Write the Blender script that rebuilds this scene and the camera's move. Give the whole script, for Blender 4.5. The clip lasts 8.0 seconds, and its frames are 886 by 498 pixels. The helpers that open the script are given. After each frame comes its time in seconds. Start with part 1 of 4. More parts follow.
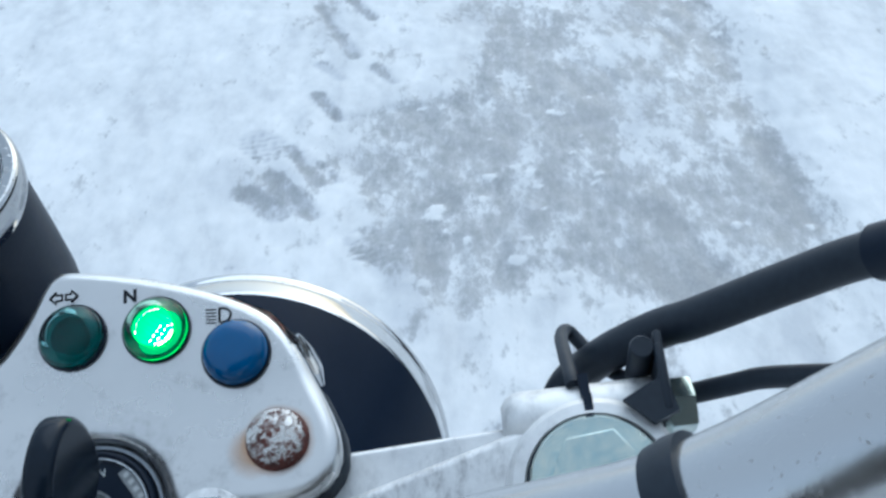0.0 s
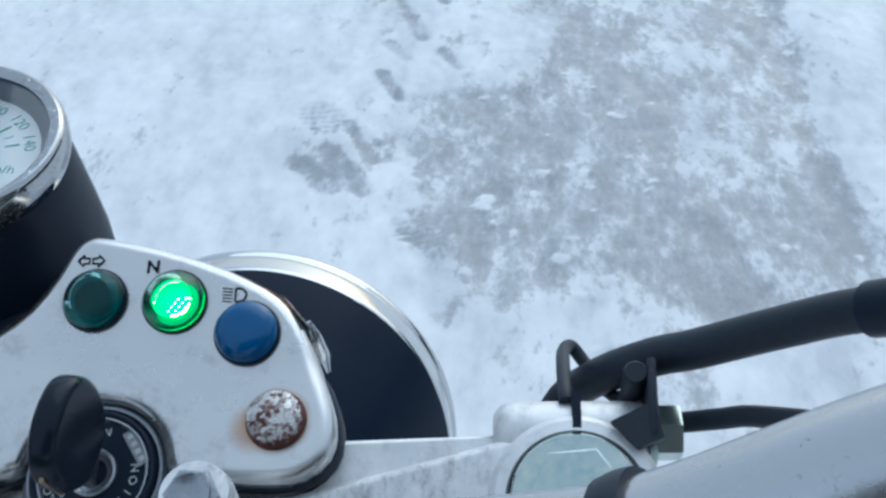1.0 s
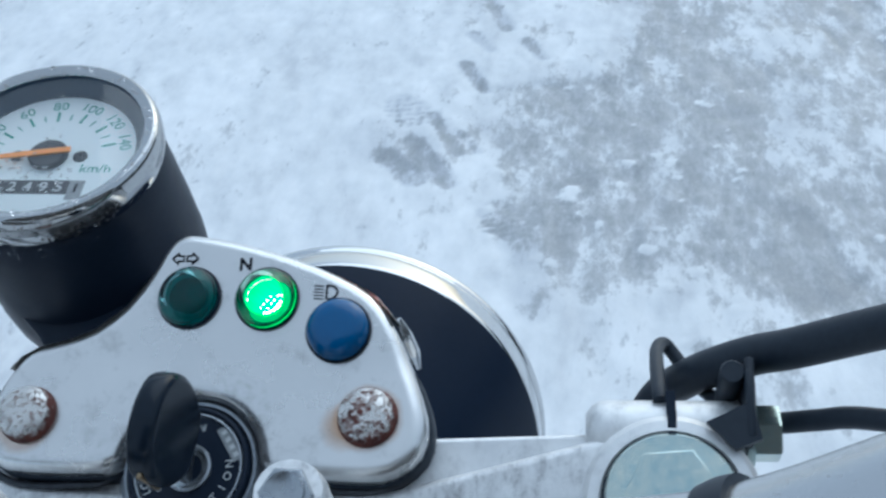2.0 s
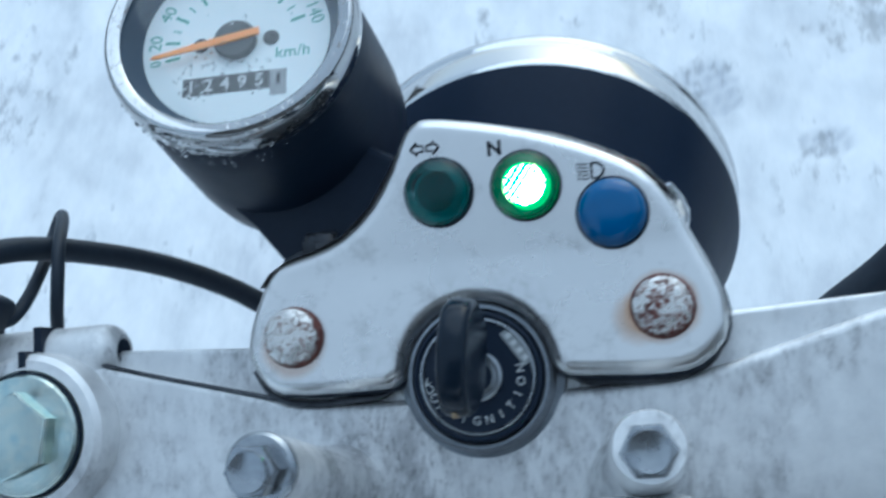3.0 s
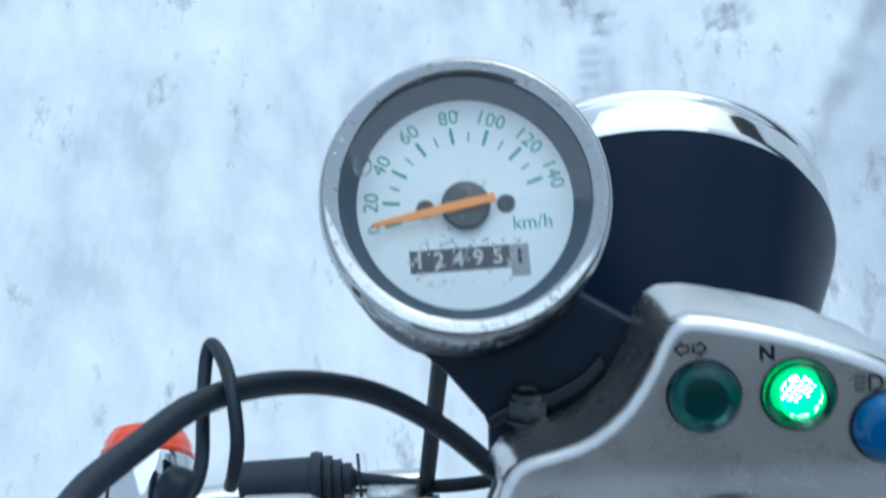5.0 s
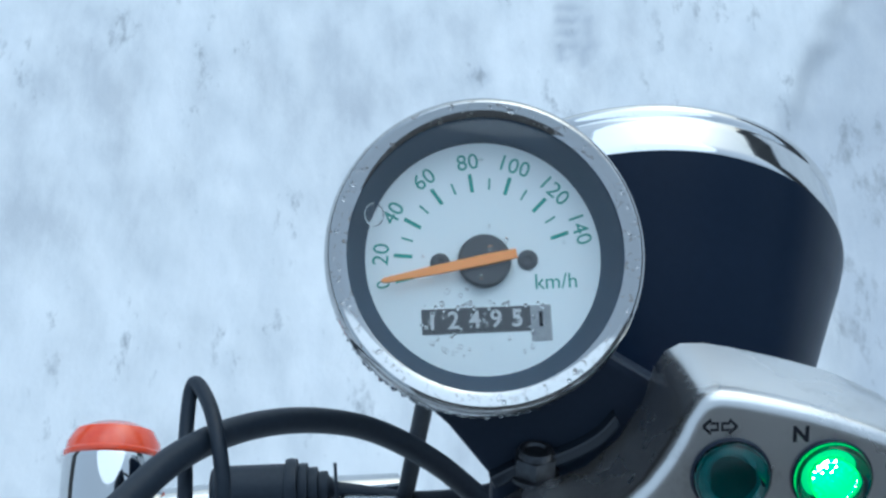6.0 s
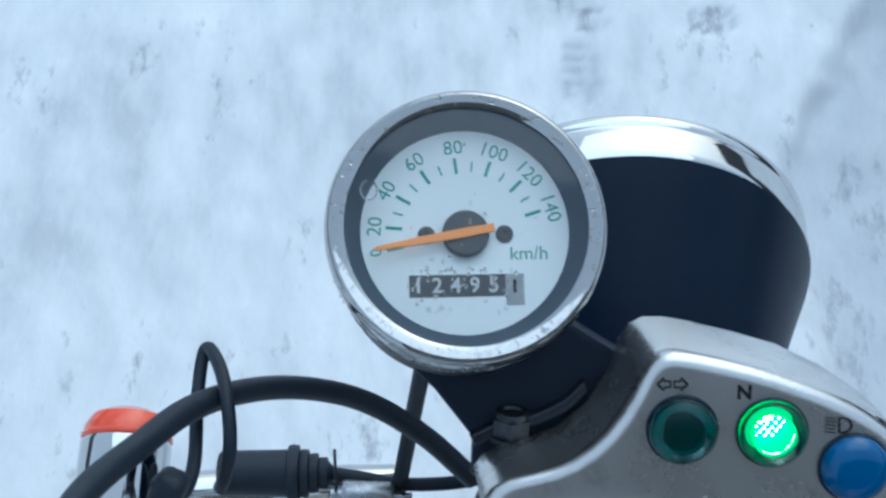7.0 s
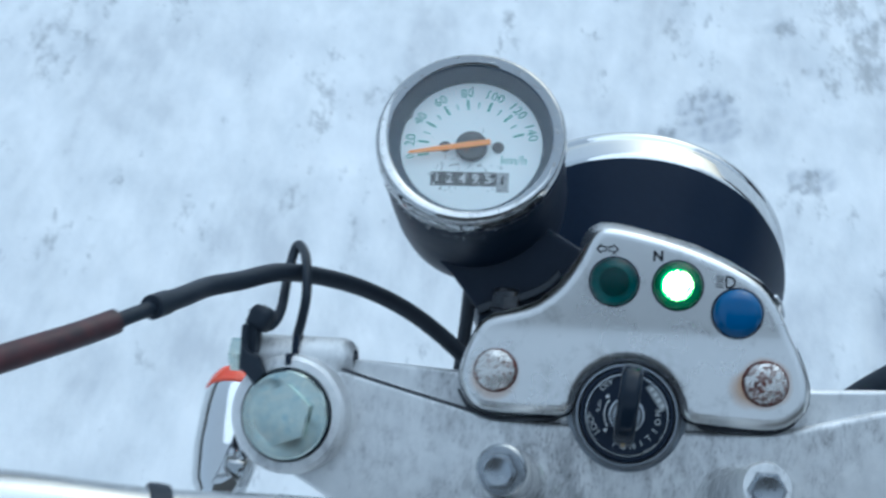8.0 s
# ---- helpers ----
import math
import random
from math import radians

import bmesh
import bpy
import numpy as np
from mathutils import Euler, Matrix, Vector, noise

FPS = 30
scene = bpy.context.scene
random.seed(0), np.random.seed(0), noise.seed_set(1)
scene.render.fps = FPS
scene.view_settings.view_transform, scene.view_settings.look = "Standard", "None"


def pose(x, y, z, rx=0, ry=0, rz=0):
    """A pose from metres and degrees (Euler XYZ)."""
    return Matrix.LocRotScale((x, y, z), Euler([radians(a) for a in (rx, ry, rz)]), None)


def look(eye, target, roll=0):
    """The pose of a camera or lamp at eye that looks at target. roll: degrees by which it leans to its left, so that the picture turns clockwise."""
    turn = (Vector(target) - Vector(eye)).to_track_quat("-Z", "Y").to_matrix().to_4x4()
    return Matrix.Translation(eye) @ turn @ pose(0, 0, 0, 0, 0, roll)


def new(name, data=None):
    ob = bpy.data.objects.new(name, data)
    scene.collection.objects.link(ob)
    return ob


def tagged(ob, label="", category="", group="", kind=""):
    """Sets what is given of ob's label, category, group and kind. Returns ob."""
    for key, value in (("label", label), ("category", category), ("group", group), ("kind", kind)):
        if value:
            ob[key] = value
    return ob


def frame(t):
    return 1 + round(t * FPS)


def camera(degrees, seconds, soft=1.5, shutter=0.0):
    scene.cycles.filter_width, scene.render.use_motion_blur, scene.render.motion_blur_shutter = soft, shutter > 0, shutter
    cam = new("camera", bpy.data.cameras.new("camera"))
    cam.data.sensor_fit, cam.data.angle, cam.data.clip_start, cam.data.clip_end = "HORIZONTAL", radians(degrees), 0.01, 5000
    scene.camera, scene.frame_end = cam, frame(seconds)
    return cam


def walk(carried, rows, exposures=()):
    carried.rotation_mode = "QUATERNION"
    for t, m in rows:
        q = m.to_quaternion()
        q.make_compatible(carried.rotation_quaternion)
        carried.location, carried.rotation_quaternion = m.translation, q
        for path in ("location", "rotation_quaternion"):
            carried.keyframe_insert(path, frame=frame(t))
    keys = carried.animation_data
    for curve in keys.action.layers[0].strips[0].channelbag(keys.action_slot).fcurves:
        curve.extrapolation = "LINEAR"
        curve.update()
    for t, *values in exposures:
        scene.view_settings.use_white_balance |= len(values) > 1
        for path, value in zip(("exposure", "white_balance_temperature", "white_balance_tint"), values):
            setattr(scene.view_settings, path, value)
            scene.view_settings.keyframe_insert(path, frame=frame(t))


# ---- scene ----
cam = camera(42.5, 8.0, soft=2.6, shutter=0.3)
EXPO = [(0.0, 0.17, 5250, 1), (1.0, 0.05, 5200, 1), (2.5, 0.09, 5100, 0), (3.0, 0.20, 4960, -2), (3.5, 0.30, 4950, -2), (4.2, 0.42, 4990, -2), (5.0, 0.28, 5040, -2), (6.5, 0.11, 5030, -2), (8.0, 0.11, 5010, -2)]
PATH = [
    (0, (0.0957, -0.2092, 1.2495), (0.0942, 1.4127, 0.0793), -3.74),
    (0.2, (0.0973, -0.2062, 1.2494), (0.0991, 1.4264, 0.0938), -3.05),
    (0.5, (0.0996, -0.2086, 1.2526), (0.0914, 1.4152, 0.0850), -1.79),
    (1, (0.1060, -0.2137, 1.2598), (0.0166, 1.3913, 0.0698), 0.73),
    (1.2, (0.1068, -0.2129, 1.2574), (-0.0190, 1.3930, 0.0717), 1.58),
    (2.3, (0.0993, -0.2086, 1.2635), (-0.1814, 1.3440, 0.0344), -4.71),
    (2.5, (0.0827, -0.1929, 1.2748), (-0.2006, 1.2904, -0.0365), -6.47),
    (2.7, (0.0613, -0.1781, 1.2882), (-0.1942, 1.1804, -0.1573), -8.52),
    (3, (0.0387, -0.1519, 1.2897), (-0.2586, 0.9829, -0.3302), -15.22),
    (3.5, (-0.0040, -0.1087, 1.2842), (-0.2541, 0.8529, -0.4515), -18.10),
    (3.7, (-0.0050, -0.1010, 1.2883), (-0.2283, 0.8427, -0.4615), -17.62),
    (4, (0.0028, -0.1097, 1.3080), (-0.1908, 0.8082, -0.4583), -16.51),
    (4.5, (-0.0418, -0.0878, 1.3389), (-0.0827, 0.7565, -0.4737), -6.14),
    (5, (-0.0703, -0.0504, 1.3283), (-0.0701, 0.7717, -0.4950), -1.46),
    (5.2, (-0.0748, -0.0260, 1.3245), (-0.0524, 0.6952, -0.5408), 1.02),
    (6.3, (-0.0849, -0.0137, 1.3169), (-0.0050, 0.7013, -0.5484), 6.90),
    (6.5, (-0.0847, -0.0169, 1.3208), (-0.0101, 0.7037, -0.5434), 6.74),
    (7, (-0.0785, -0.0430, 1.3434), (-0.0220, 0.7407, -0.4958), 5.58),
    (7.5, (-0.0465, -0.1062, 1.3846), (-0.1086, 0.8136, -0.3903), -1.10),
    (7.8, (-0.0360, -0.1583, 1.4054), (-0.1551, 0.8615, -0.3110), -2.14),
    (8, (-0.0253, -0.1952, 1.4164), (-0.2380, 0.8882, -0.2512), -5.05),
]
walk(cam, [(t, look(eye, target, roll)) for t, eye, target, roll in PATH], exposures=EXPO)

# ---- daylight: overcast winter sky with a weak, wide sun ----
world = bpy.data.worlds.new("winter_sky")
scene.world = world
world.use_nodes = True
wn = world.node_tree
sky = wn.nodes.new("ShaderNodeTexSky")
sky.sky_type = "NISHITA"
sky.sun_disc = False
sky.sun_elevation = radians(24)
sky.sun_rotation = radians(20)
sky.air_density, sky.dust_density, sky.ozone_density = 1.0, 4.0, 1.0
cloud = wn.nodes.new("ShaderNodeMix")
cloud.data_type = "RGBA"
cloud.inputs[0].default_value = 0.75
cloud.inputs[7].default_value = (4.6, 4.7, 4.9, 1)
wn.links.new(sky.outputs[0], cloud.inputs[6])
wn.nodes["Background"].inputs["Strength"].default_value = 0.15
wn.links.new(cloud.outputs[2], wn.nodes["Background"].inputs["Color"])
sun = new("sun", bpy.data.lights.new("sun", "SUN"))
sun.data.energy, sun.data.angle, sun.data.color = 0.7, radians(60), (1.0, 0.96, 0.92)
sun.matrix_world = look((0.6, 3.0, 4.0), (0, 0.2, 0))

# ---- frame of the instrument panel: u across, v up the slope, w out of it (millimetres) ----
ORIGIN = Vector((0.0011, 0.0014, 1.0367))
U, V, W = Vector((0.9973, 0.0, 0.0734)), Vector((-0.0344, 0.8829, 0.4682)), Vector((-0.0648, -0.4695, 0.8806))
PANEL = Matrix(((U.x, V.x, W.x, ORIGIN.x), (U.y, V.y, W.y, ORIGIN.y), (U.z, V.z, W.z, ORIGIN.z), (0, 0, 0, 1))) @ Matrix.Scale(0.001, 4)


def wp(u, v, w):
    return PANEL @ Vector((u, v, w))


# ---- materials ----
def nodes_of(name):
    m = bpy.data.materials.new(name)
    m.use_nodes = True
    nt = m.node_tree
    return m, nt, nt.nodes["Principled BSDF"]


def tex_coord(nt, scale, attribute="place"):
    a = nt.nodes.new("ShaderNodeAttribute")
    a.attribute_name = attribute
    mp = nt.nodes.new("ShaderNodeMapping")
    mp.inputs["Scale"].default_value = (scale, scale, scale)
    nt.links.new(a.outputs["Vector"], mp.inputs["Vector"])
    return mp.outputs[0]


def noise_node(nt, vec, scale, detail=4.0, rough=0.6):
    n = nt.nodes.new("ShaderNodeTexNoise")
    n.inputs["Scale"].default_value, n.inputs["Detail"].default_value, n.inputs["Roughness"].default_value = scale, detail, rough
    nt.links.new(vec, n.inputs["Vector"])
    return n.outputs["Fac"]


def ramp_node(nt, fac, stops):
    r = nt.nodes.new("ShaderNodeValToRGB")
    el = r.color_ramp.elements
    while len(el) < len(stops):
        el.new(0.5)
    for e, (p, c) in zip(el, stops):
        e.position = p
        e.color = (*c, 1) if len(c) == 3 else c
    nt.links.new(fac, r.inputs[0])
    return r.outputs[0]


def grey(v):
    return (v, v, v)


def mix_node(nt, fac, a, b):
    m = nt.nodes.new("ShaderNodeMix")
    m.data_type = "RGBA"
    for sock, val in ((m.inputs[0], fac), (m.inputs[6], a), (m.inputs[7], b)):
        if isinstance(val, bpy.types.NodeSocket):
            nt.links.new(val, sock)
        elif isinstance(val, (int, float)):
            sock.default_value = val
        else:
            sock.default_value = (*val, 1)
    return m.outputs[2]


def math_node(nt, op, a, b=0.0):
    m = nt.nodes.new("ShaderNodeMath")
    m.operation = op
    for sock, val in zip(m.inputs, (a, b)):
        if isinstance(val, bpy.types.NodeSocket):
            nt.links.new(val, sock)
        else:
            sock.default_value = val
    return m.outputs[0]


def bump_node(nt, bsdf, height, strength, distance):
    b = nt.nodes.new("ShaderNodeBump")
    b.inputs["Strength"].default_value, b.inputs["Distance"].default_value = strength, distance
    nt.links.new(height, b.inputs["Height"])
    nt.links.new(b.outputs[0], bsdf.inputs["Normal"])


def surface(name, dark, light, rough=(0.4, 0.55), metal=0.0, grain=0.15, patch=0.012, bump=0.15, depth=0.0003, coat=0.0, gloss=0.5):
    """Two colours mixed by a coarse and a fine noise (scales per millimetre), with varied gloss and fine relief."""
    m, nt, b = nodes_of(name)
    vec = tex_coord(nt, 1.0)
    fine, coarse = noise_node(nt, vec, grain, 6), noise_node(nt, vec, patch, 4)
    both = math_node(nt, "MULTIPLY", math_node(nt, "ADD", fine, coarse), 0.5)
    nt.links.new(ramp_node(nt, both, ((0.35, dark), (0.65, light))), b.inputs["Base Color"])
    nt.links.new(ramp_node(nt, coarse, ((0.3, grey(rough[0])), (0.7, grey(rough[1])))), b.inputs["Roughness"])
    b.inputs["Metallic"].default_value = metal
    b.inputs["Coat Weight"].default_value = coat
    b.inputs["Specular IOR Level"].default_value = gloss
    if bump:
        bump_node(nt, b, fine, bump, depth)
    return m


def lens_material(name, colour, rough=0.05):
    m, nt, b = nodes_of(name)
    b.inputs["Base Color"].default_value = (*colour, 1)
    b.inputs["Roughness"].default_value = rough
    b.inputs["Transmission Weight"].default_value = 1.0
    b.inputs["IOR"].default_value = 1.3
    return m


def glow_material(name, colour, strength):
    """Emission of the lit bulb; on bowl and collar it imitates scattered bulb light."""
    m, nt, b = nodes_of(name)
    spot = noise_node(nt, tex_coord(nt, 1.0), 0.6, 3)
    b.inputs["Base Color"].default_value = (*colour, 1)
    b.inputs["Emission Color"].default_value = (*colour, 1)
    nt.links.new(math_node(nt, "MULTIPLY", ramp_node(nt, spot, ((0.3, grey(0.75)), (0.7, grey(1.0)))), strength), b.inputs["Emission Strength"])
    return m


def hatched_lens(name, colour):
    """Clear tinted plastic with a pressed diamond pattern."""
    m, nt, b = nodes_of(name)
    b.inputs["Base Color"].default_value = (*colour, 1)
    b.inputs["Roughness"].default_value = 0.05
    b.inputs["Transmission Weight"].default_value = 1.0
    b.inputs["IOR"].default_value = 1.45
    waves = []
    for turn in (38, -52):
        a = nt.nodes.new("ShaderNodeAttribute")
        a.attribute_name = "place"
        mp = nt.nodes.new("ShaderNodeMapping")
        mp.inputs["Rotation"].default_value = (0, 0, radians(turn))
        nt.links.new(a.outputs["Vector"], mp.inputs["Vector"])
        w = nt.nodes.new("ShaderNodeTexWave")
        w.inputs["Scale"].default_value = 0.22
        w.inputs["Distortion"].default_value = 0.0
        w.wave_profile = "TRI"
        nt.links.new(mp.outputs[0], w.inputs["Vector"])
        waves.append(w.outputs["Fac"])
    bump_node(nt, b, math_node(nt, "MAXIMUM", *waves), 1.0, 0.00017)
    return m


def silver_paint():
    """Silver lacquer with grime and a rust run beside one bolt."""
    m, nt, b = nodes_of("silver_paint")
    vec = tex_coord(nt, 1.0)
    fine, coarse, streak = noise_node(nt, vec, 0.5, 6), noise_node(nt, vec, 0.03, 5), noise_node(nt, vec, 0.08, 8, 0.7)
    base = ramp_node(nt, coarse, ((0.3, (0.66, 0.66, 0.655)), (0.7, (0.74, 0.735, 0.725))))
    grime = ramp_node(nt, streak, ((0.54, grey(0.0)), (0.70, grey(0.6))))
    base = mix_node(nt, grime, base, (0.40, 0.40, 0.39))
    scuff = noise_node(nt, vec, 0.22, 9, 0.72)
    near_lock = nt.nodes.new("ShaderNodeVectorMath")
    near_lock.operation = "DISTANCE"
    nt.links.new(vec, near_lock.inputs[0])
    near_lock.inputs[1].default_value = (2.0, -14.0, 0.0)
    ring = ramp_node(nt, math_node(nt, "DIVIDE", near_lock.outputs["Value"], 50.0), ((0.38, grey(0.5)), (0.62, grey(0.0))))
    base = mix_node(nt, math_node(nt, "MULTIPLY", ring, ramp_node(nt, scuff, ((0.5, grey(0.0)), (0.62, grey(1.0))))), base, (0.30, 0.29, 0.28))
    for (cu, cv, r0, r1, k) in ((42.6, -2.5, 3.5, 7.6, 0.6), (49.0, 0.0, 7.6, 10.0, 0.55), (-49.6, -2.0, 7.6, 10.0, 0.4)):
        d = nt.nodes.new("ShaderNodeVectorMath")
        d.operation = "DISTANCE"
        nt.links.new(vec, d.inputs[0])
        d.inputs[1].default_value = (cu, cv, 0.0)
        wob = math_node(nt, "ADD", d.outputs["Value"], math_node(nt, "MULTIPLY", streak, 4.0))
        f = ramp_node(nt, math_node(nt, "DIVIDE", wob, 20.0), (((r0 + 2) / 20, grey(k)), ((r1 + 2) / 20, grey(0.0))))
        base = mix_node(nt, f, base, (0.42, 0.19, 0.04))
    nt.links.new(base, b.inputs["Base Color"])
    b.inputs["Metallic"].default_value = 0.93
    nt.links.new(ramp_node(nt, coarse, ((0.3, grey(0.24)), (0.7, grey(0.32)))), b.inputs["Roughness"])
    b.inputs["Coat Weight"].default_value, b.inputs["Coat Roughness"].default_value = 0.35, 0.1
    bump_node(nt, b, fine, 0.08, 0.0002)
    return m


def cast_alloy():
    """Weathered clear-coated aluminium casting: cloudy oxide, dark grime in smears and fine pitting round its middle."""
    m, nt, b = nodes_of("cast_alloy")
    vec = tex_coord(nt, 1.0)
    mp = nt.nodes.new("ShaderNodeMapping")
    mp.inputs["Scale"].default_value = (1.0, 0.45, 1.0)
    mp.inputs["Rotation"].default_value = (0, 0, radians(-8))
    nt.links.new(vec, mp.inputs["Vector"])
    long = mp.outputs[0]
    fine, patch, pit = noise_node(nt, vec, 1.1, 8, 0.7), noise_node(nt, vec, 0.035, 5), noise_node(nt, long, 0.75, 6, 0.7)
    cloud, smear = noise_node(nt, vec, 0.09, 6, 0.62), noise_node(nt, long, 0.20, 7, 0.66)
    base = ramp_node(nt, cloud, ((0.3, (0.70, 0.705, 0.71)), (0.65, (0.84, 0.84, 0.835))))
    centre = nt.nodes.new("ShaderNodeVectorMath")
    centre.operation = "DISTANCE"
    nt.links.new(vec, centre.inputs[0])
    centre.inputs[1].default_value = (-5.0, -48.0, -7.0)
    worn = ramp_node(nt, math_node(nt, "DIVIDE", centre.outputs["Value"], 150.0), ((0.2, grey(0.20)), (0.66, grey(0.0))))
    patch = math_node(nt, "ADD", patch, worn)
    area = ramp_node(nt, math_node(nt, "ADD", patch, math_node(nt, "MULTIPLY", smear, 0.35)), ((0.68, grey(0.04)), (0.92, grey(1.0))))
    dirt = math_node(nt, "MULTIPLY", area, ramp_node(nt, smear, ((0.40, grey(0.10)), (0.60, grey(0.72)))))
    spots = math_node(nt, "MULTIPLY", area, ramp_node(nt, pit, ((0.50, grey(0.0)), (0.66, grey(0.75)))))
    base = mix_node(nt, dirt, base, (0.34, 0.345, 0.36))
    base = mix_node(nt, spots, base, (0.17, 0.17, 0.18))
    nt.links.new(base, b.inputs["Base Color"])
    b.inputs["Metallic"].default_value = 0.55
    nt.links.new(ramp_node(nt, smear, ((0.3, grey(0.36)), (0.7, grey(0.54)))), b.inputs["Roughness"])
    bump_node(nt, b, math_node(nt, "ADD", math_node(nt, "MULTIPLY", fine, 0.6), math_node(nt, "MULTIPLY", spots, -1.0)), 0.35, 0.0005)
    return m


def chrome_material(name="chrome", spots=0.62, tone=0.6, frost=0.0):
    m, nt, b = nodes_of(name)
    vec = tex_coord(nt, 1.0)
    pit, wide = noise_node(nt, vec, 0.6, 8, 0.8), noise_node(nt, vec, 0.05, 4)
    f = ramp_node(nt, pit, ((spots, grey(0.0)), (spots + 0.08, grey(1.0))))
    nt.links.new(mix_node(nt, f, (tone, tone * 1.015, tone * 1.03), (0.2, 0.17, 0.14)), b.inputs["Base Color"])
    nt.links.new(mix_node(nt, f, grey(1.0), grey(0.3)), b.inputs["Metallic"])
    nt.links.new(mix_node(nt, f, ramp_node(nt, wide, ((0.3, grey(0.03 + 0.1 * frost)), (0.7, grey(0.10 + 0.2 * frost)))), grey(0.6)), b.inputs["Roughness"])
    bump_node(nt, b, math_node(nt, "ADD", wide, math_node(nt, "MULTIPLY", noise_node(nt, vec, 0.3, 5), frost)), 0.03 + 0.12 * frost, 0.0004)
    return m


def rusty_chrome(name, level, cu):
    """Flaking chrome over rust, browner towards its rim; more rust at a lower level."""
    m, nt, b = nodes_of(name)
    vec = tex_coord(nt, 1.0)
    flake, patch, tone = noise_node(nt, vec, 0.8, 9, 0.7), noise_node(nt, vec, 0.18, 3), noise_node(nt, vec, 0.3, 4)
    d = nt.nodes.new("ShaderNodeVectorMath")
    d.operation = "DISTANCE"
    nt.links.new(vec, d.inputs[0])
    d.inputs[1].default_value = (cu, 0.0, 3.0)
    rim = ramp_node(nt, math_node(nt, "DIVIDE", d.outputs["Value"], 10.0), ((0.74, grey(0.0)), (0.86, grey(0.5))))
    amount = math_node(nt, "ADD", math_node(nt, "ADD", flake, math_node(nt, "MULTIPLY", math_node(nt, "SUBTRACT", patch, 0.5), 0.45)), rim)
    f = ramp_node(nt, amount, ((level, grey(0.0)), (level + 0.12, grey(1.0))))
    rust = ramp_node(nt, tone, ((0.35, (0.06, 0.017, 0.014)), (0.65, (0.15, 0.042, 0.030))))
    nt.links.new(mix_node(nt, f, (0.66, 0.64, 0.61), rust), b.inputs["Base Color"])
    nt.links.new(mix_node(nt, f, grey(0.85), grey(0.0)), b.inputs["Metallic"])
    nt.links.new(mix_node(nt, f, grey(0.25), grey(0.7)), b.inputs["Roughness"])
    bump_node(nt, b, f, 0.4, 0.0002)
    return m


def snow_material():
    """Trodden snow: soft mottling, sparse specks, and grit showing where the cover is worn off in flakes."""
    m, nt, b = nodes_of("snow")
    g = nt.nodes.new("ShaderNodeNewGeometry").outputs["Position"]
    mp = nt.nodes.new("ShaderNodeMapping")
    mp.inputs["Scale"].default_value = (1.0, 0.48, 1.0)
    mp.inputs["Rotation"].default_value = (0, 0, radians(12))
    nt.links.new(g, mp.inputs["Vector"])
    p = mp.outputs[0]
    d = nt.nodes.new("ShaderNodeAttribute")
    d.attribute_name = "dirt"
    big, mid, fine, grain = noise_node(nt, p, 5.0, 5), noise_node(nt, p, 16.0, 9, 0.66), noise_node(nt, p, 58.0, 8, 0.72), noise_node(nt, p, 150.0, 4, 0.7)
    soft = math_node(nt, "ADD", math_node(nt, "MULTIPLY", noise_node(nt, p, 4.6, 4, 0.55), 0.55), math_node(nt, "MULTIPLY", noise_node(nt, p, 19.0, 6, 0.6), 0.45))
    base = ramp_node(nt, soft, ((0.37, (0.64, 0.66, 0.69)), (0.47, (0.77, 0.79, 0.81)), (0.60, (0.88, 0.895, 0.91))))
    speck = ramp_node(nt, fine, ((0.30, grey(0.5)), (0.40, grey(0.0))))
    base = mix_node(nt, math_node(nt, "MULTIPLY", speck, 0.2), base, (0.42, 0.43, 0.46))
    k = nt.nodes.new("ShaderNodeAttribute")
    k.attribute_name = "packed"
    base = mix_node(nt, math_node(nt, "MULTIPLY", k.outputs["Fac"], ramp_node(nt, mid, ((0.35, grey(0.65)), (0.6, grey(1.0))))), base, (0.50, 0.53, 0.585))
    grit = ramp_node(nt, math_node(nt, "ADD", math_node(nt, "MULTIPLY", big, 0.6), math_node(nt, "MULTIPLY", grain, 0.4)), ((0.35, (0.225, 0.248, 0.28)), (0.62, (0.345, 0.362, 0.385))))
    spread = math_node(nt, "ADD", math_node(nt, "MULTIPLY", math_node(nt, "SUBTRACT", mid, 0.5), 2.3), math_node(nt, "MULTIPLY", math_node(nt, "SUBTRACT", big, 0.5), 1.0))
    spread = math_node(nt, "ADD", spread, math_node(nt, "MULTIPLY", math_node(nt, "SUBTRACT", fine, 0.5), 1.5))
    cover = math_node(nt, "ADD", d.outputs["Fac"], spread)
    f = ramp_node(nt, cover, ((0.29, grey(0.0)), (0.58, grey(0.6)), (0.95, grey(0.94))))
    nt.links.new(mix_node(nt, f, base, grit), b.inputs["Base Color"])
    nt.links.new(mix_node(nt, f, grey(0.65), grey(0.45)), b.inputs["Roughness"])
    relief = math_node(nt, "ADD", math_node(nt, "ADD", mid, math_node(nt, "MULTIPLY", fine, 0.3)), math_node(nt, "MULTIPLY", f, -0.35))
    bump_node(nt, b, relief, 0.22, 0.012)
    return m


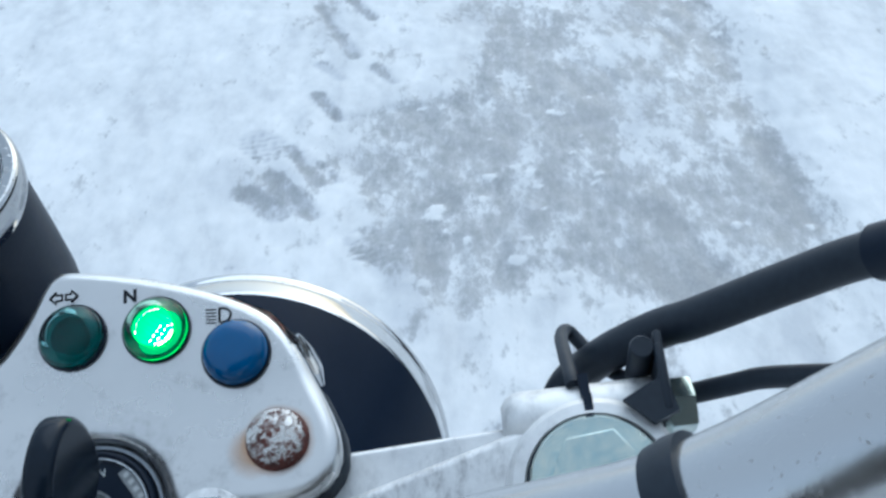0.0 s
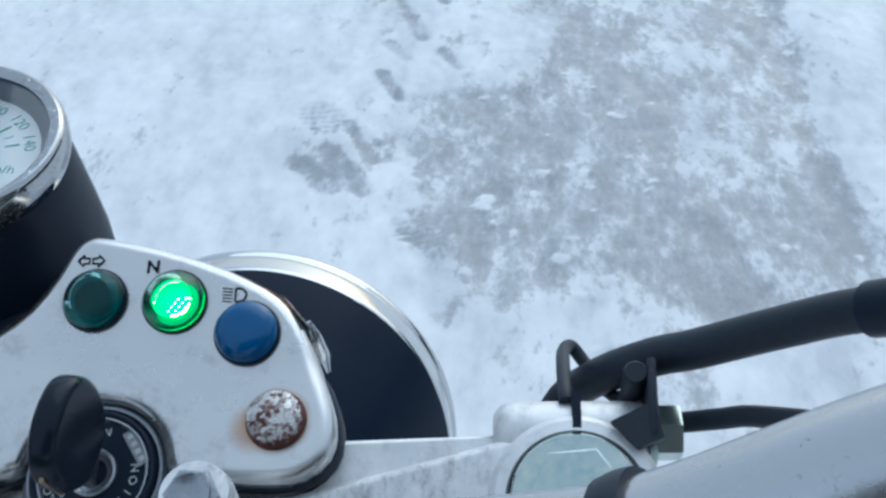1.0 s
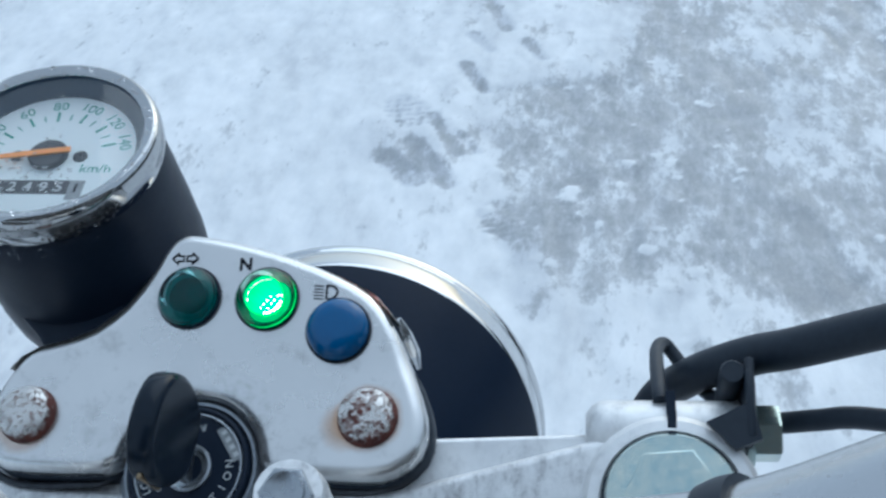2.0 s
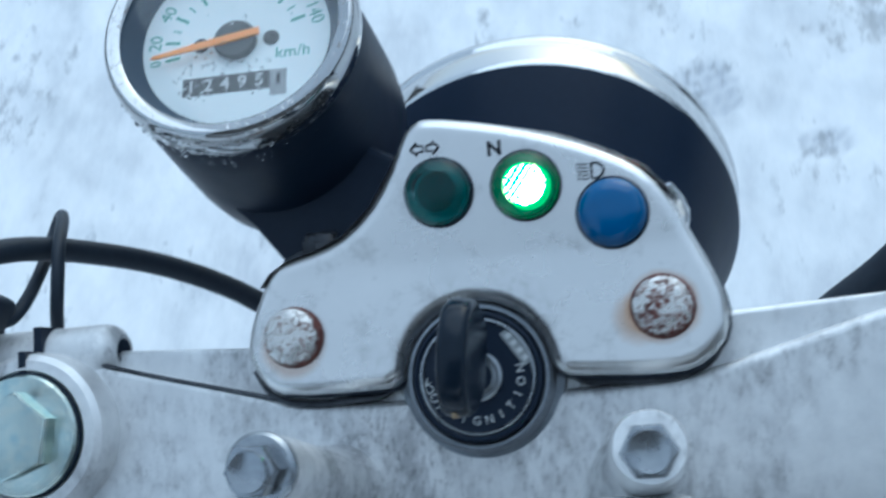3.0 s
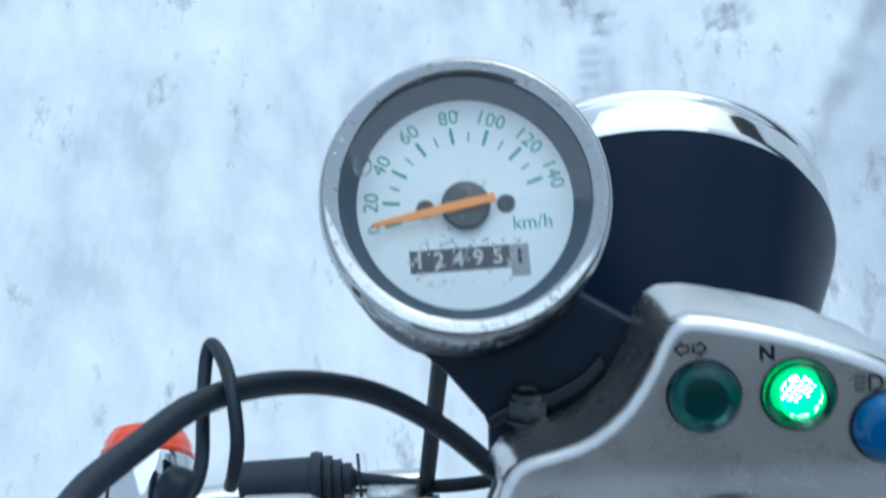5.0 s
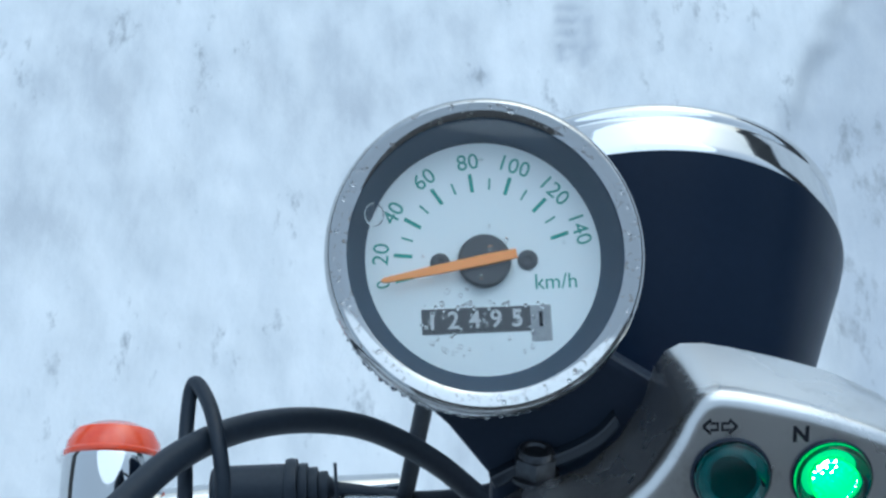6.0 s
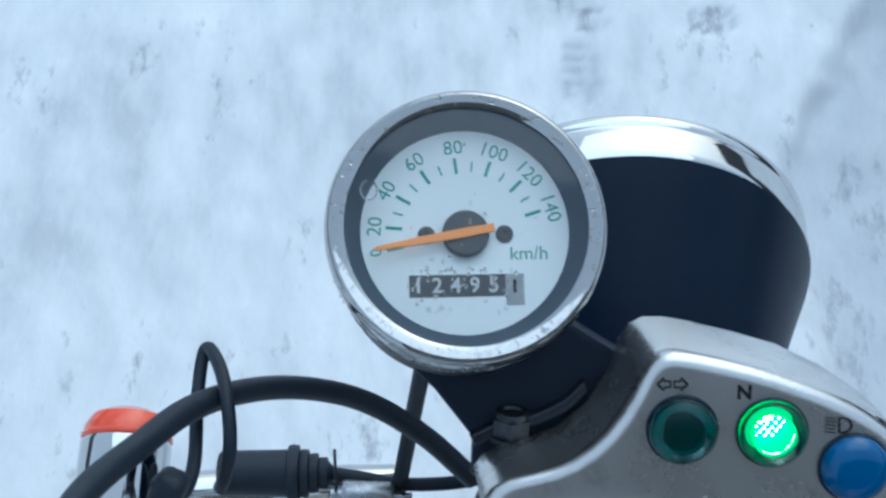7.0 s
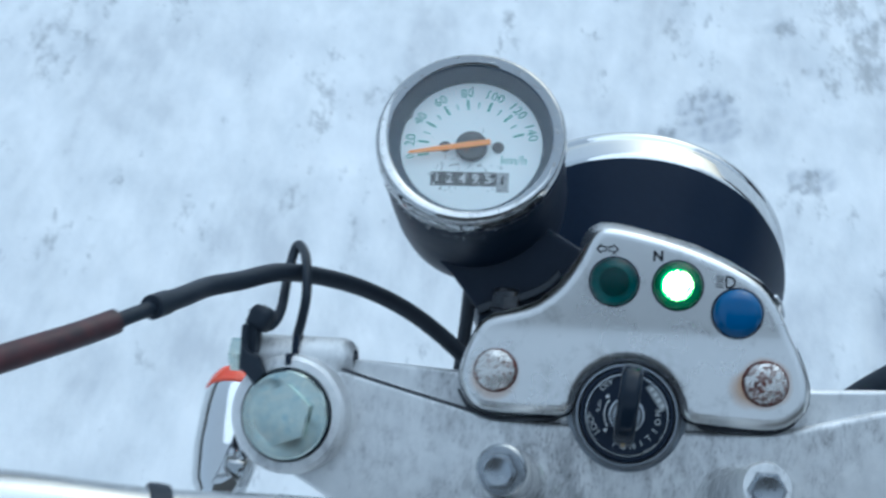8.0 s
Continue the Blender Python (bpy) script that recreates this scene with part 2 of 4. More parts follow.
PAINT, ALLOY, CHROME = silver_paint(), cast_alloy(), chrome_material()
CHROME_DULL = chrome_material("frosted_chrome", 0.6, 0.54, 1.0)
CHROME_WORN = chrome_material("worn_chrome", 0.56, 0.47)
RUST_LIGHT, RUST_HEAVY = rusty_chrome("rust_specked_chrome", 0.515, -49.0), rusty_chrome("rusted_chrome", 0.465, 49.0)
ZINC = surface("zinc_plate", (0.42, 0.55, 0.56), (0.66, 0.70, 0.62), (0.10, 0.30), 0.9, 0.3, 0.06, 0.06)
STEEL = surface("steel", (0.28, 0.30, 0.33), (0.42, 0.44, 0.46), (0.2, 0.35), 0.9, 0.4, 0.05, 0.1)
DARK_STEEL = surface("dark_steel", (0.03, 0.033, 0.04), (0.07, 0.075, 0.085), (0.25, 0.4), 0.7, 0.4, 0.05, 0.1)
BLACK_GLOSS = surface("black_enamel", (0.005, 0.012, 0.028), (0.007, 0.015, 0.034), (0.3, 0.42), 0.0, 0.3, 0.02, 0.03, gloss=0.1)
BLACK_PLASTIC = surface("black_plastic", (0.008, 0.015, 0.030), (0.012, 0.020, 0.038), (0.36, 0.5), 0.0, 0.6, 0.03, 0.15, gloss=0.2)
BRACKET = surface("black_lacquer", (0.010, 0.015, 0.024), (0.016, 0.022, 0.033), (0.12, 0.25), 0.0, 0.3, 0.03, 0.05, gloss=0.5)
KEY_PLASTIC = surface("key_plastic", (0.006, 0.012, 0.022), (0.010, 0.017, 0.030), (0.16, 0.26), 0.0, 0.4, 0.04, 0.06, gloss=0.22)
RUBBER = surface("black_rubber", (0.013, 0.020, 0.032), (0.022, 0.031, 0.046), (0.42, 0.6), 0.0, 0.5, 0.03, 0.2, gloss=0.32)
RED_SLEEVE = surface("faded_red_sleeve", (0.02, 0.018, 0.024), (0.085, 0.026, 0.03), (0.4, 0.6), 0.0, 0.2, 0.06, 0.1)
REHAUT = surface("grey_ring", (0.028, 0.052, 0.088), (0.038, 0.067, 0.11), (0.5, 0.6), 0.0, 0.4, 0.02, 0.05, gloss=0.2)
DIAL = surface("dial_white", (0.90, 0.98, 0.99), (0.94, 1.0, 1.0), (0.5, 0.6), 0.0, 0.4, 0.03, 0.02)
MARK_GREEN = surface("dial_green", (0.05, 0.34, 0.27), (0.07, 0.40, 0.32), (0.5, 0.6), 0.0, 0.4, 0.05, 0.0)
MARK_BLACK = surface("print_black", (0.014, 0.016, 0.022), (0.028, 0.03, 0.036), (0.75, 0.85), 0.0, 0.5, 0.05, 0.0, gloss=0.12)
MARK_WHITE = surface("print_white", (0.55, 0.57, 0.58), (0.68, 0.70, 0.70), (0.5, 0.6), 0.0, 0.8, 0.05, 0.0)
LABEL_GREY = surface("foil_label", (0.26, 0.28, 0.30), (0.42, 0.44, 0.45), (0.4, 0.6), 0.2, 0.7, 0.2, 0.1)
NEEDLE = surface("orange_needle", (1.0, 0.38, 0.10), (1.0, 0.43, 0.12), (0.5, 0.6), 0.0, 0.4, 0.05, 0.0)
HUB = surface("dark_grey_hub", (0.055, 0.06, 0.066), (0.075, 0.08, 0.086), (0.4, 0.5), 0.0, 0.4, 0.05, 0.05)
GREEN_LENS, CLEAR = lens_material("green_lens", (0.30, 0.62, 0.62)), lens_material("clear_lens", (0.97, 0.98, 0.98), 0.0)
LIT_LENS = lens_material("lit_green_lens", (0.62, 0.97, 0.74))
GREEN_DARK = surface("green_reflector", (0.04, 0.20, 0.20), (0.07, 0.28, 0.27), (0.2, 0.3), 0.0, 0.5, 0.1, 0.2)
BLUE_LENS = surface("blue_lens", (0.004, 0.085, 0.24), (0.006, 0.105, 0.29), (0.12, 0.2), 0.0, 0.1, 0.05, 0.0)
ORANGE_LENS = surface("orange_lens", (0.75, 0.06, 0.02), (0.85, 0.10, 0.03), (0.15, 0.25), 0.0, 0.3, 0.05, 0.0, coat=0.5)
GREEN_GLOW = glow_material("lit_bowl", (0.02, 1.0, 0.34), 0.45)
BULB = glow_material("lit_bulb", (1.0, 0.38, 0.30), 26.0)
HATCH, HATCH_DARK = hatched_lens("pressed_lens", (0.6, 0.97, 0.75)), hatched_lens("dark_pressed_lens", (0.25, 0.6, 0.58))
GREEN_RING = surface("lit_green_ring", (0.006, 0.15, 0.09), (0.012, 0.22, 0.13), (0.2, 0.3), 0.0, 0.5, 0.1, 0.1)
# alloy with the shade of the lock collar's chamfer put into its colour
SHADED_ALLOY = surface("shaded_alloy", (0.19, 0.21, 0.24), (0.31, 0.335, 0.37), (0.35, 0.5), 0.7, 0.6, 0.05, 0.2)
BRASS = surface("worn_brass", (0.30, 0.22, 0.13), (0.45, 0.35, 0.22), (0.3, 0.5), 0.8, 0.6, 0.1, 0.1)
SNOW = snow_material()
PLASTER = surface("dark_render", (0.05, 0.05, 0.053), (0.085, 0.083, 0.08), (0.7, 0.85), 0.0, 0.3, 0.01, 0.3, 0.003)
GLASS = lens_material("glass", (1, 1, 1), 0.0)
PANE = lens_material("dial_pane", (1, 1, 1), 0.0)
PANE.node_tree.nodes["Principled BSDF"].inputs["Coat Weight"].default_value = 0.7
PANE.node_tree.nodes["Principled BSDF"].inputs["Coat IOR"].default_value = 1.55


# ---- mesh helpers ----
def part(name, bm, material, parent, label="", smooth=35.0, base=PANEL):
    """Links a bmesh, laid out in the panel's millimetres unless base says otherwise, as one mesh under parent."""
    bmesh.ops.recalc_face_normals(bm, faces=bm.faces)
    places = [v.co.copy() for v in bm.verts]
    root = parent
    while root.parent:
        root = root.parent
    bm.transform(Matrix.Translation(-root.location) @ base)
    me = bpy.data.meshes.new(name)
    bm.to_mesh(me)
    bm.free()
    at = me.attributes.new("place", "FLOAT_VECTOR", "POINT")
    at.data.foreach_set("vector", [c for p in places for c in p])
    for f in me.polygons:
        f.use_smooth = True
    me.set_sharp_from_angle(angle=radians(smooth))
    me.materials.append(material)
    ob = new(name, me)
    ob.parent = parent
    if label:
        tagged(ob, label)
    return ob


def merged(*bms):
    out = bms[0]
    for other in bms[1:]:
        me = bpy.data.meshes.new("tmp")
        other.to_mesh(me)
        out.from_mesh(me)
        other.free()
        bpy.data.meshes.remove(me)
    return out


def inset(outline, d):
    """The outline drawn in by d along its normals."""
    n = len(outline)
    area = sum(outline[i][0] * outline[(i + 1) % n][1] - outline[(i + 1) % n][0] * outline[i][1] for i in range(n))
    side, out = (1 if area > 0 else -1), []
    for i in range(n):
        a, b, c = Vector(outline[i - 1]), Vector(outline[i]), Vector(outline[(i + 1) % n])
        e, g = (b - a).normalized(), (c - b).normalized()
        m = Vector((-(e.y + g.y), e.x + g.x))
        m = m.normalized() * side if m.length > 1e-6 else Vector((0, 0))
        k = max(0.6, m.dot(Vector((-e.y, e.x)) * side))
        p = b + m * (d / k)
        out.append((p.x, p.y))
    return out


def prism(outline, w0, w1, bevel=0.0, segments=3, grow=0.0):
    """An outline (u, v) pulled from w0 up to w1, its upper rim rounded by bevel; grow widens the foot in millimetres."""
    bm = bmesh.new()
    levels = [(-grow, w0)]
    if bevel:
        levels += [(bevel * (1 - math.cos(a)), w1 - bevel * (1 - math.sin(a))) for a in (math.pi / 2 * k / segments for k in range(segments + 1))]
        levels.append((bevel * 1.15, w1))
    else:
        levels.append((0.0, w1))
    rings = [[bm.verts.new((u, v, w)) for u, v in (inset(outline, d) if d else outline)] for d, w in levels]
    n = len(outline)
    for a, b in zip(rings, rings[1:]):
        for i in range(n):
            bm.faces.new((a[i], a[(i + 1) % n], b[(i + 1) % n], b[i]))
    bm.faces.new(rings[0][::-1])
    bm.faces.new(rings[-1])
    return bm


def lathe(profile, m=Matrix(), segments=64):
    """A profile of (radius, height) turned about z, then placed by m."""
    bm = bmesh.new()
    rings = []
    for r, h in profile:
        if r < 1e-6:
            rings.append([bm.verts.new((0, 0, h))])
        else:
            rings.append([bm.verts.new((r * math.cos(a), r * math.sin(a), h)) for a in (2 * math.pi * k / segments for k in range(segments))])
    for a, b in zip(rings, rings[1:]):
        for k in range(segments):
            j = (k + 1) % segments
            if len(a) == 1 and len(b) == 1:
                continue
            if len(a) == 1:
                bm.faces.new((a[0], b[k], b[j]))
            elif len(b) == 1:
                bm.faces.new((a[k], a[j], b[0]))
            else:
                bm.faces.new((a[k], a[j], b[j], b[k]))
    bm.transform(m)
    return bm


def spline(points, steps=10):
    """A smooth line through the points."""
    pts = [Vector(p) for p in points]
    ext = [2 * pts[0] - pts[1], *pts, 2 * pts[-1] - pts[-2]]
    out = []
    for i in range(1, len(ext) - 2):
        p0, p1, p2, p3 = ext[i - 1 : i + 3]
        for k in range(steps):
            t = k / steps
            out.append(0.5 * (2 * p1 + (p2 - p0) * t + (2 * p0 - 5 * p1 + 4 * p2 - p3) * t * t + (3 * p1 - p0 - 3 * p2 + p3) * t ** 3))
    return out + [pts[-1]]


def tube(points, radius, segments=20, steps=10, smooth_line=True):
    """A round hose along a smooth line; radius is one number or one for each point."""
    line = spline(points, steps) if smooth_line else [Vector(p) for p in points]
    bm = bmesh.new()
    n = len(line)
    rad = [radius] * n if isinstance(radius, (int, float)) else [float(r) for r in np.interp(np.linspace(0, 1, n), np.linspace(0, 1, len(radius)), radius)]
    side, rings = None, []
    for i, p in enumerate(line):
        ahead = (line[min(i + 1, n - 1)] - line[max(i - 1, 0)]).normalized()
        if side is None:
            side = ahead.orthogonal().normalized()
        side = (side - ahead * side.dot(ahead)).normalized()
        up = ahead.cross(side)
        rings.append([bm.verts.new(p + rad[i] * (side * math.cos(a) + up * math.sin(a))) for a in (2 * math.pi * k / segments for k in range(segments))])
    for a, b in zip(rings, rings[1:]):
        for k in range(segments):
            bm.faces.new((a[k], a[(k + 1) % segments], b[(k + 1) % segments], b[k]))
    bm.faces.new(rings[0][::-1])
    bm.faces.new(rings[-1])
    return bm


def along(p, q):
    """A pose at p whose z points to q, in millimetres."""
    d = Vector(q) - Vector(p)
    return Matrix.Translation(p) @ d.to_track_quat("Z", "Y").to_matrix().to_4x4()


def rod(p, q, profile, segments=32):
    """A turned piece from p towards q."""
    return lathe(profile, along(p, q), segments)


def block(size, m=Matrix(), bevel=0.5, segments=2):
    bm = bmesh.new()
    bmesh.ops.create_cube(bm, size=1.0)
    bmesh.ops.scale(bm, vec=size, verts=bm.verts)
    if bevel:
        bmesh.ops.bevel(bm, geom=list(bm.edges), offset=bevel, segments=segments, profile=0.5, affect="EDGES")
    bm.transform(m)
    return bm


def hexagon(r, w0, w1, m=Matrix(), bevel=0.8):
    pts = [(r * math.cos(radians(60 * k + 30)), r * math.sin(radians(60 * k + 30))) for k in range(6)]
    bm = prism(pts, w0, w1, bevel, 2)
    bm.transform(m)
    return bm


def rounded(outline, steps=4):
    """The closed outline with smoothed corners."""
    pts = [Vector((u, v, 0)) for u, v in outline]
    n, out = len(pts), []
    for i in range(n):
        p0, p1, p2, p3 = pts[i - 1], pts[i], pts[(i + 1) % n], pts[(i + 2) % n]
        for k in range(steps):
            t = k / steps
            c = 0.5 * (2 * p1 + (p2 - p0) * t + (2 * p0 - 5 * p1 + 4 * p2 - p3) * t * t + (3 * p1 - p0 - 3 * p2 + p3) * t ** 3)
            out.append((c.x, c.y))
    return out


def lettering(text, height, m, depth=0.06, bold=0.0):
    """Text of that capital height centred on m, as a thin mesh."""
    cu = bpy.data.curves.new("text", "FONT")
    cu.body, cu.align_x, cu.align_y, cu.size, cu.extrude = text, "CENTER", "CENTER", height / 0.72, depth
    cu.resolution_u = 3
    cu.offset = bold
    ob = bpy.data.objects.new("text", cu)
    scene.collection.objects.link(ob)
    me = bpy.data.meshes.new_from_object(ob.evaluated_get(bpy.context.evaluated_depsgraph_get()))
    bm = bmesh.new()
    bm.from_mesh(me)
    bm.transform(m)
    bpy.data.objects.remove(ob)
    bpy.data.curves.remove(cu)
    bpy.data.meshes.remove(me)
    return bm


def flat(u, v, w, turn=0.0):
    return Matrix.Translation((u, v, w)) @ Matrix.Rotation(radians(turn), 4, "Z")


# ---- ground: trodden snow with grit showing through ----
def value_noise(x, y, seed):
    """Smooth lattice noise in 0..1 for arrays."""
    rng = np.random.RandomState(seed)
    table = rng.rand(256, 256)
    xi, yi = np.floor(x).astype(int), np.floor(y).astype(int)
    fx, fy = x - xi, y - yi
    fx, fy = fx * fx * (3 - 2 * fx), fy * fy * (3 - 2 * fy)
    a, b = table[xi % 256, yi % 256], table[(xi + 1) % 256, yi % 256]
    c, d = table[xi % 256, (yi + 1) % 256], table[(xi + 1) % 256, (yi + 1) % 256]
    return (a * (1 - fx) + b * fx) * (1 - fy) + (c * (1 - fx) + d * fx) * fy


def fbm(x, y, scale, octaves, seed, fall=0.5):
    total, amp, norm = 0.0, 1.0, 0.0
    for k in range(octaves):
        total = total + amp * value_noise(x * scale * 2 ** k + 17.3 * k, y * scale * 2 ** k + 5.1 * k, seed + k)
        norm += amp
        amp *= fall
    return total / norm


def smooth_step(a, b, x):
    t = np.clip((x - a) / (b - a), 0, 1)
    return t * t * (3 - 2 * t)


def axis_lines(lo, hi, step, reach):
    inner = np.arange(lo, hi + step / 2, step)
    out, d = [], step
    while not out or out[-1] < reach:
        d *= 1.35
        out.append((out[-1] if out else 0.0) + d)
    return np.concatenate([lo - np.array(out[::-1]), inner, hi + np.array(out)])


def boot_print(x, y, cx, cy, turn, length, width):
    """Depth and grit of one lugged sole print."""
    c, s = math.cos(turn), math.sin(turn)
    p, q = (x - cx) * c + (y - cy) * s, -(x - cx) * s + (y - cy) * c
    inside = 1 - smooth_step(0.8, 1.1, np.sqrt((p / (width / 2)) ** 2 + (np.abs(q) / (length / 2)) ** 2.6))
    lugs = smooth_step(-0.1, 0.25, np.sin(p * 260 / (width * 10)) * np.sin(q * 240 / (width * 10)))
    return inside * (0.35 + 0.65 * lugs)


def build_ground():
    xs, ys = axis_lines(-2.4, 1.9, 0.010, 900.0), axis_lines(-0.3, 3.6, 0.010, 900.0)
    x, y = np.meshgrid(xs, ys, indexing="xy")
    near = (smooth_step(-4, -2.4, x) * (1 - smooth_step(1.9, 4, x)) * smooth_step(-2, -0.3, y) * (1 - smooth_step(3.6, 6, y)))
    yy = 0.6 * y
    wob, wob2 = fbm(x, yy, 2.5, 4, 11) - 0.5, fbm(x, yy, 9.0, 4, 31) - 0.5
    # worn strip along the drive, bounded on its far side by the drift at x = 0.83
    left = np.interp(y, (0.9, 1.28, 1.57, 1.83, 2.07, 2.13, 2.45, 3.0), (0.30, 0.06, 0.0, -0.11, -0.10, 0.06, 0.19, 0.25))
    strip = smooth_step(-0.07, 0.09, x - left + 0.30 * wob + 0.22 * wob2) * (1 - smooth_step(-0.04, 0.03, x - 0.83 + 0.07 * wob + 0.06 * wob2))
    dense = 1 - smooth_step(0.6, 1.25, np.hypot((x - 0.22 - 0.1 * (y - 1.9)) / 0.33, (y - 1.92) / 0.62) + 0.8 * wob)
    dense = np.maximum(dense, 0.8 * (1 - smooth_step(0.6, 1.25, np.hypot((x - 0.56) / 0.28, (y - 1.5) / 0.24) + 0.8 * wob)))
    streak = smooth_step(0.50, 0.62, fbm(x + 0.22 * y, 0.22 * y, 9.0, 4, 151)) * smooth_step(0.3, 0.55, x)
    strip = strip * (0.56 + 0.42 * dense + 0.34 * streak) * (0.12 + 0.88 * smooth_step(0.98, 1.36, y + 0.25 * wob - 0.25 * smooth_step(0.4, 0.75, x)))
    strip = strip * (1 - 0.65 * (1 - smooth_step(0.5, 1.3, np.hypot((x - 0.27) / 0.14, (y - 1.27) / 0.16) + 0.9 * wob)))
    pads = np.zeros_like(x)
    for cx, cy, rx, ry, k in ((-0.29, 1.83, 0.13, 0.10, 0.6), (-0.17, 2.6, 0.06, 0.2, 0.5), (-0.02, 1.556, 0.07, 0.08, 0.75), (0.05, 1.46, 0.06, 0.07, 0.8), (0.04, 1.33, 0.05, 0.06, 0.8), (0.135, 0.92, 0.04, 0.05, 0.5), (0.315, 1.218, 0.018, 0.022, 0.7), (0.356, 1.124, 0.024, 0.020, 0.6), (0.45, 1.17, 0.028, 0.07, 0.6), (0.344, 0.912, 0.010, 0.011, 0.65), (0.3685, 0.7715, 0.010, 0.011, 0.55), (0.256, 0.784, 0.009, 0.009, 0.5), (0.02, 0.735, 0.015, 0.017, 0.75), (-0.305, 1.51, 0.012, 0.012, 0.9), (0.79, 1.80, 0.06, 0.10, 0.75), (0.77, 1.98, 0.03, 0.06, 0.6), (-0.6, 1.1, 0.07, 0.06, 0.3), (-0.36, 1.0, 0.06, 0.04, 0.4), (-0.94, 1.09, 0.08, 0.05, 0.35), (-0.85, 0.65, 0.05, 0.05, 0.3)):
        d = np.sqrt(((x - cx) / rx) ** 2 + ((y - cy) / ry) ** 2)
        pads = np.maximum(pads, k * (1 - smooth_step(0.55, 1.25, d + 0.9 * wob2)))
    # wheel rut beside the motorcycle, packed and a little lower than the snow round it
    lip = x - np.interp(y, (0.2, 0.53, 0.63, 0.70, 0.75, 0.80, 0.93, 1.1), (0.46, 0.438, 0.428, 0.432, 0.452, 0.49, 0.565, 0.64)) + 0.07 * wob2 + 0.06 * wob
    rut = smooth_step(-0.03, 0.03, lip + 0.02 * (fbm(x, yy, 30.0, 3, 171) - 0.5)) * (1 - smooth_step(0.9, 1.2, y)) * (1 - smooth_step(1.0, 1.3, x))
    soles = np.zeros_like(x)
    for cx, cy, turn, length, width in ((0.188, 1.016, 0.5, 0.115, 0.095), (0.125, 0.945, 0.3, 0.085, 0.05), (0.165, 0.895, 0.4, 0.06, 0.05), (0.152, 0.815, 0.3, 0.10, 0.05), (0.145, 0.775, 0.2, 0.05, 0.05), (-0.04, 1.56, 0.4, 0.14, 0.1), (-0.28, 1.95, 0.6, 0.16, 0.1), (-0.17, 1.86, 0.65, 0.2, 0.05), (0.34, 0.90, 0.2, 0.05, 0.08)):
        soles = np.maximum(soles, boot_print(x, y, cx, cy, turn, length, width))
    slugs = np.zeros_like(x)
    for ax, ay, bx, by, width in ((-0.223, 1.937, -0.154, 1.792, 0.022), (-0.251, 1.825, -0.165, 1.678, 0.026), (-0.303, 1.766, -0.23, 1.69, 0.03), (-0.201, 2.681, -0.094, 2.374, 0.03), (-0.11, 2.705, -0.055, 2.586, 0.02), (-0.169, 2.338, -0.125, 2.257, 0.02), (-0.175, 2.177, -0.124, 2.063, 0.02), (-0.044, 2.306, -0.002, 2.226, 0.025)):
        dx, dy = bx - ax, by - ay
        along_it = np.clip(((x - ax) * dx + (y - ay) * dy) / (dx * dx + dy * dy), 0, 1)
        away = np.hypot(x - ax - along_it * dx, y - ay - along_it * dy)
        slugs = np.maximum(slugs, 1 - smooth_step(0.45, 1.15, away / width + 1.6 * wob2))
    rng = np.random.RandomState(9)
    spots = [(0.089, 1.678, 0.013), (0.20, 1.785, 0.013), (0.80, 2.36, 0.016), (0.30, 1.74, 0.012)]
    spots += [(rng.uniform(-0.1, 0.85), rng.uniform(1.15, 3.2), rng.uniform(0.005, 0.012)) for _ in range(110)]
    clean = np.zeros_like(x)
    for cx, cy, r in spots:
        i0, i1, j0, j1 = *np.searchsorted(xs, (cx - 3 * r, cx + 3 * r)), *np.searchsorted(ys, (cy - 3 * r, cy + 3 * r))
        box = (slice(j0, j1), slice(i0, i1))
        d = np.hypot(x[box] - cx, (y[box] - cy) * 1.2) / r + 2.6 * wob2[box]
        clean[box] = np.maximum(clean[box], 1 - smooth_step(0.6, 1.3, d))
    edge = smooth_step(0.55, 0.78, x + 0.06 * wob) * (1 - smooth_step(0.80, 0.84, x + 0.06 * wob + 0.05 * wob2)) * smooth_step(1.1, 1.4, y)
    dirt = np.clip(0.68 * strip + 0.36 * edge * (0.45 + 0.9 * streak) + 0.44 * pads + 0.30 * soles + 0.46 * slugs + 0.10 * smooth_step(0.55, 0.75, fbm(x, yy, 1.3, 4, 71)), 0, 1) * near * (1 - 0.9 * clean)
    z = 0.02 * (fbm(x, yy, 1.1, 3, 91) - 0.5) + 0.012 * (fbm(x, yy, 6.0, 4, 111) - 0.5) + 0.008 * (fbm(x, yy, 26.0, 3, 131) - 0.5)
    z = z - 0.022 * rut * near
    z = z + 0.003 * clean - 0.012 * strip - 0.003 * np.maximum(soles, slugs) * near + 0.03 * smooth_step(-0.06, 0.1, x - 0.82 + 0.06 * wob) * near
    z = np.where(near > 0, z * np.minimum(1, near + 0.2), 0.2 * z)
    ny, nx = x.shape
    verts = np.stack([x, y, z], -1).reshape(-1, 3)
    idx = np.arange(nx * ny).reshape(ny, nx)
    faces = np.stack([idx[:-1, :-1], idx[:-1, 1:], idx[1:, 1:], idx[1:, :-1]], -1).reshape(-1, 4)
    me = bpy.data.meshes.new("ground")
    me.vertices.add(len(verts))
    me.vertices.foreach_set("co", verts.ravel())
    me.loops.add(faces.size)
    me.loops.foreach_set("vertex_index", faces.ravel())
    me.polygons.add(len(faces))
    me.polygons.foreach_set("loop_start", np.arange(0, faces.size, 4))
    me.polygons.foreach_set("use_smooth", np.ones(len(faces), bool))
    me.update()
    at = me.attributes.new("dirt", "FLOAT", "POINT")
    at.data.foreach_set("value", dirt.ravel())
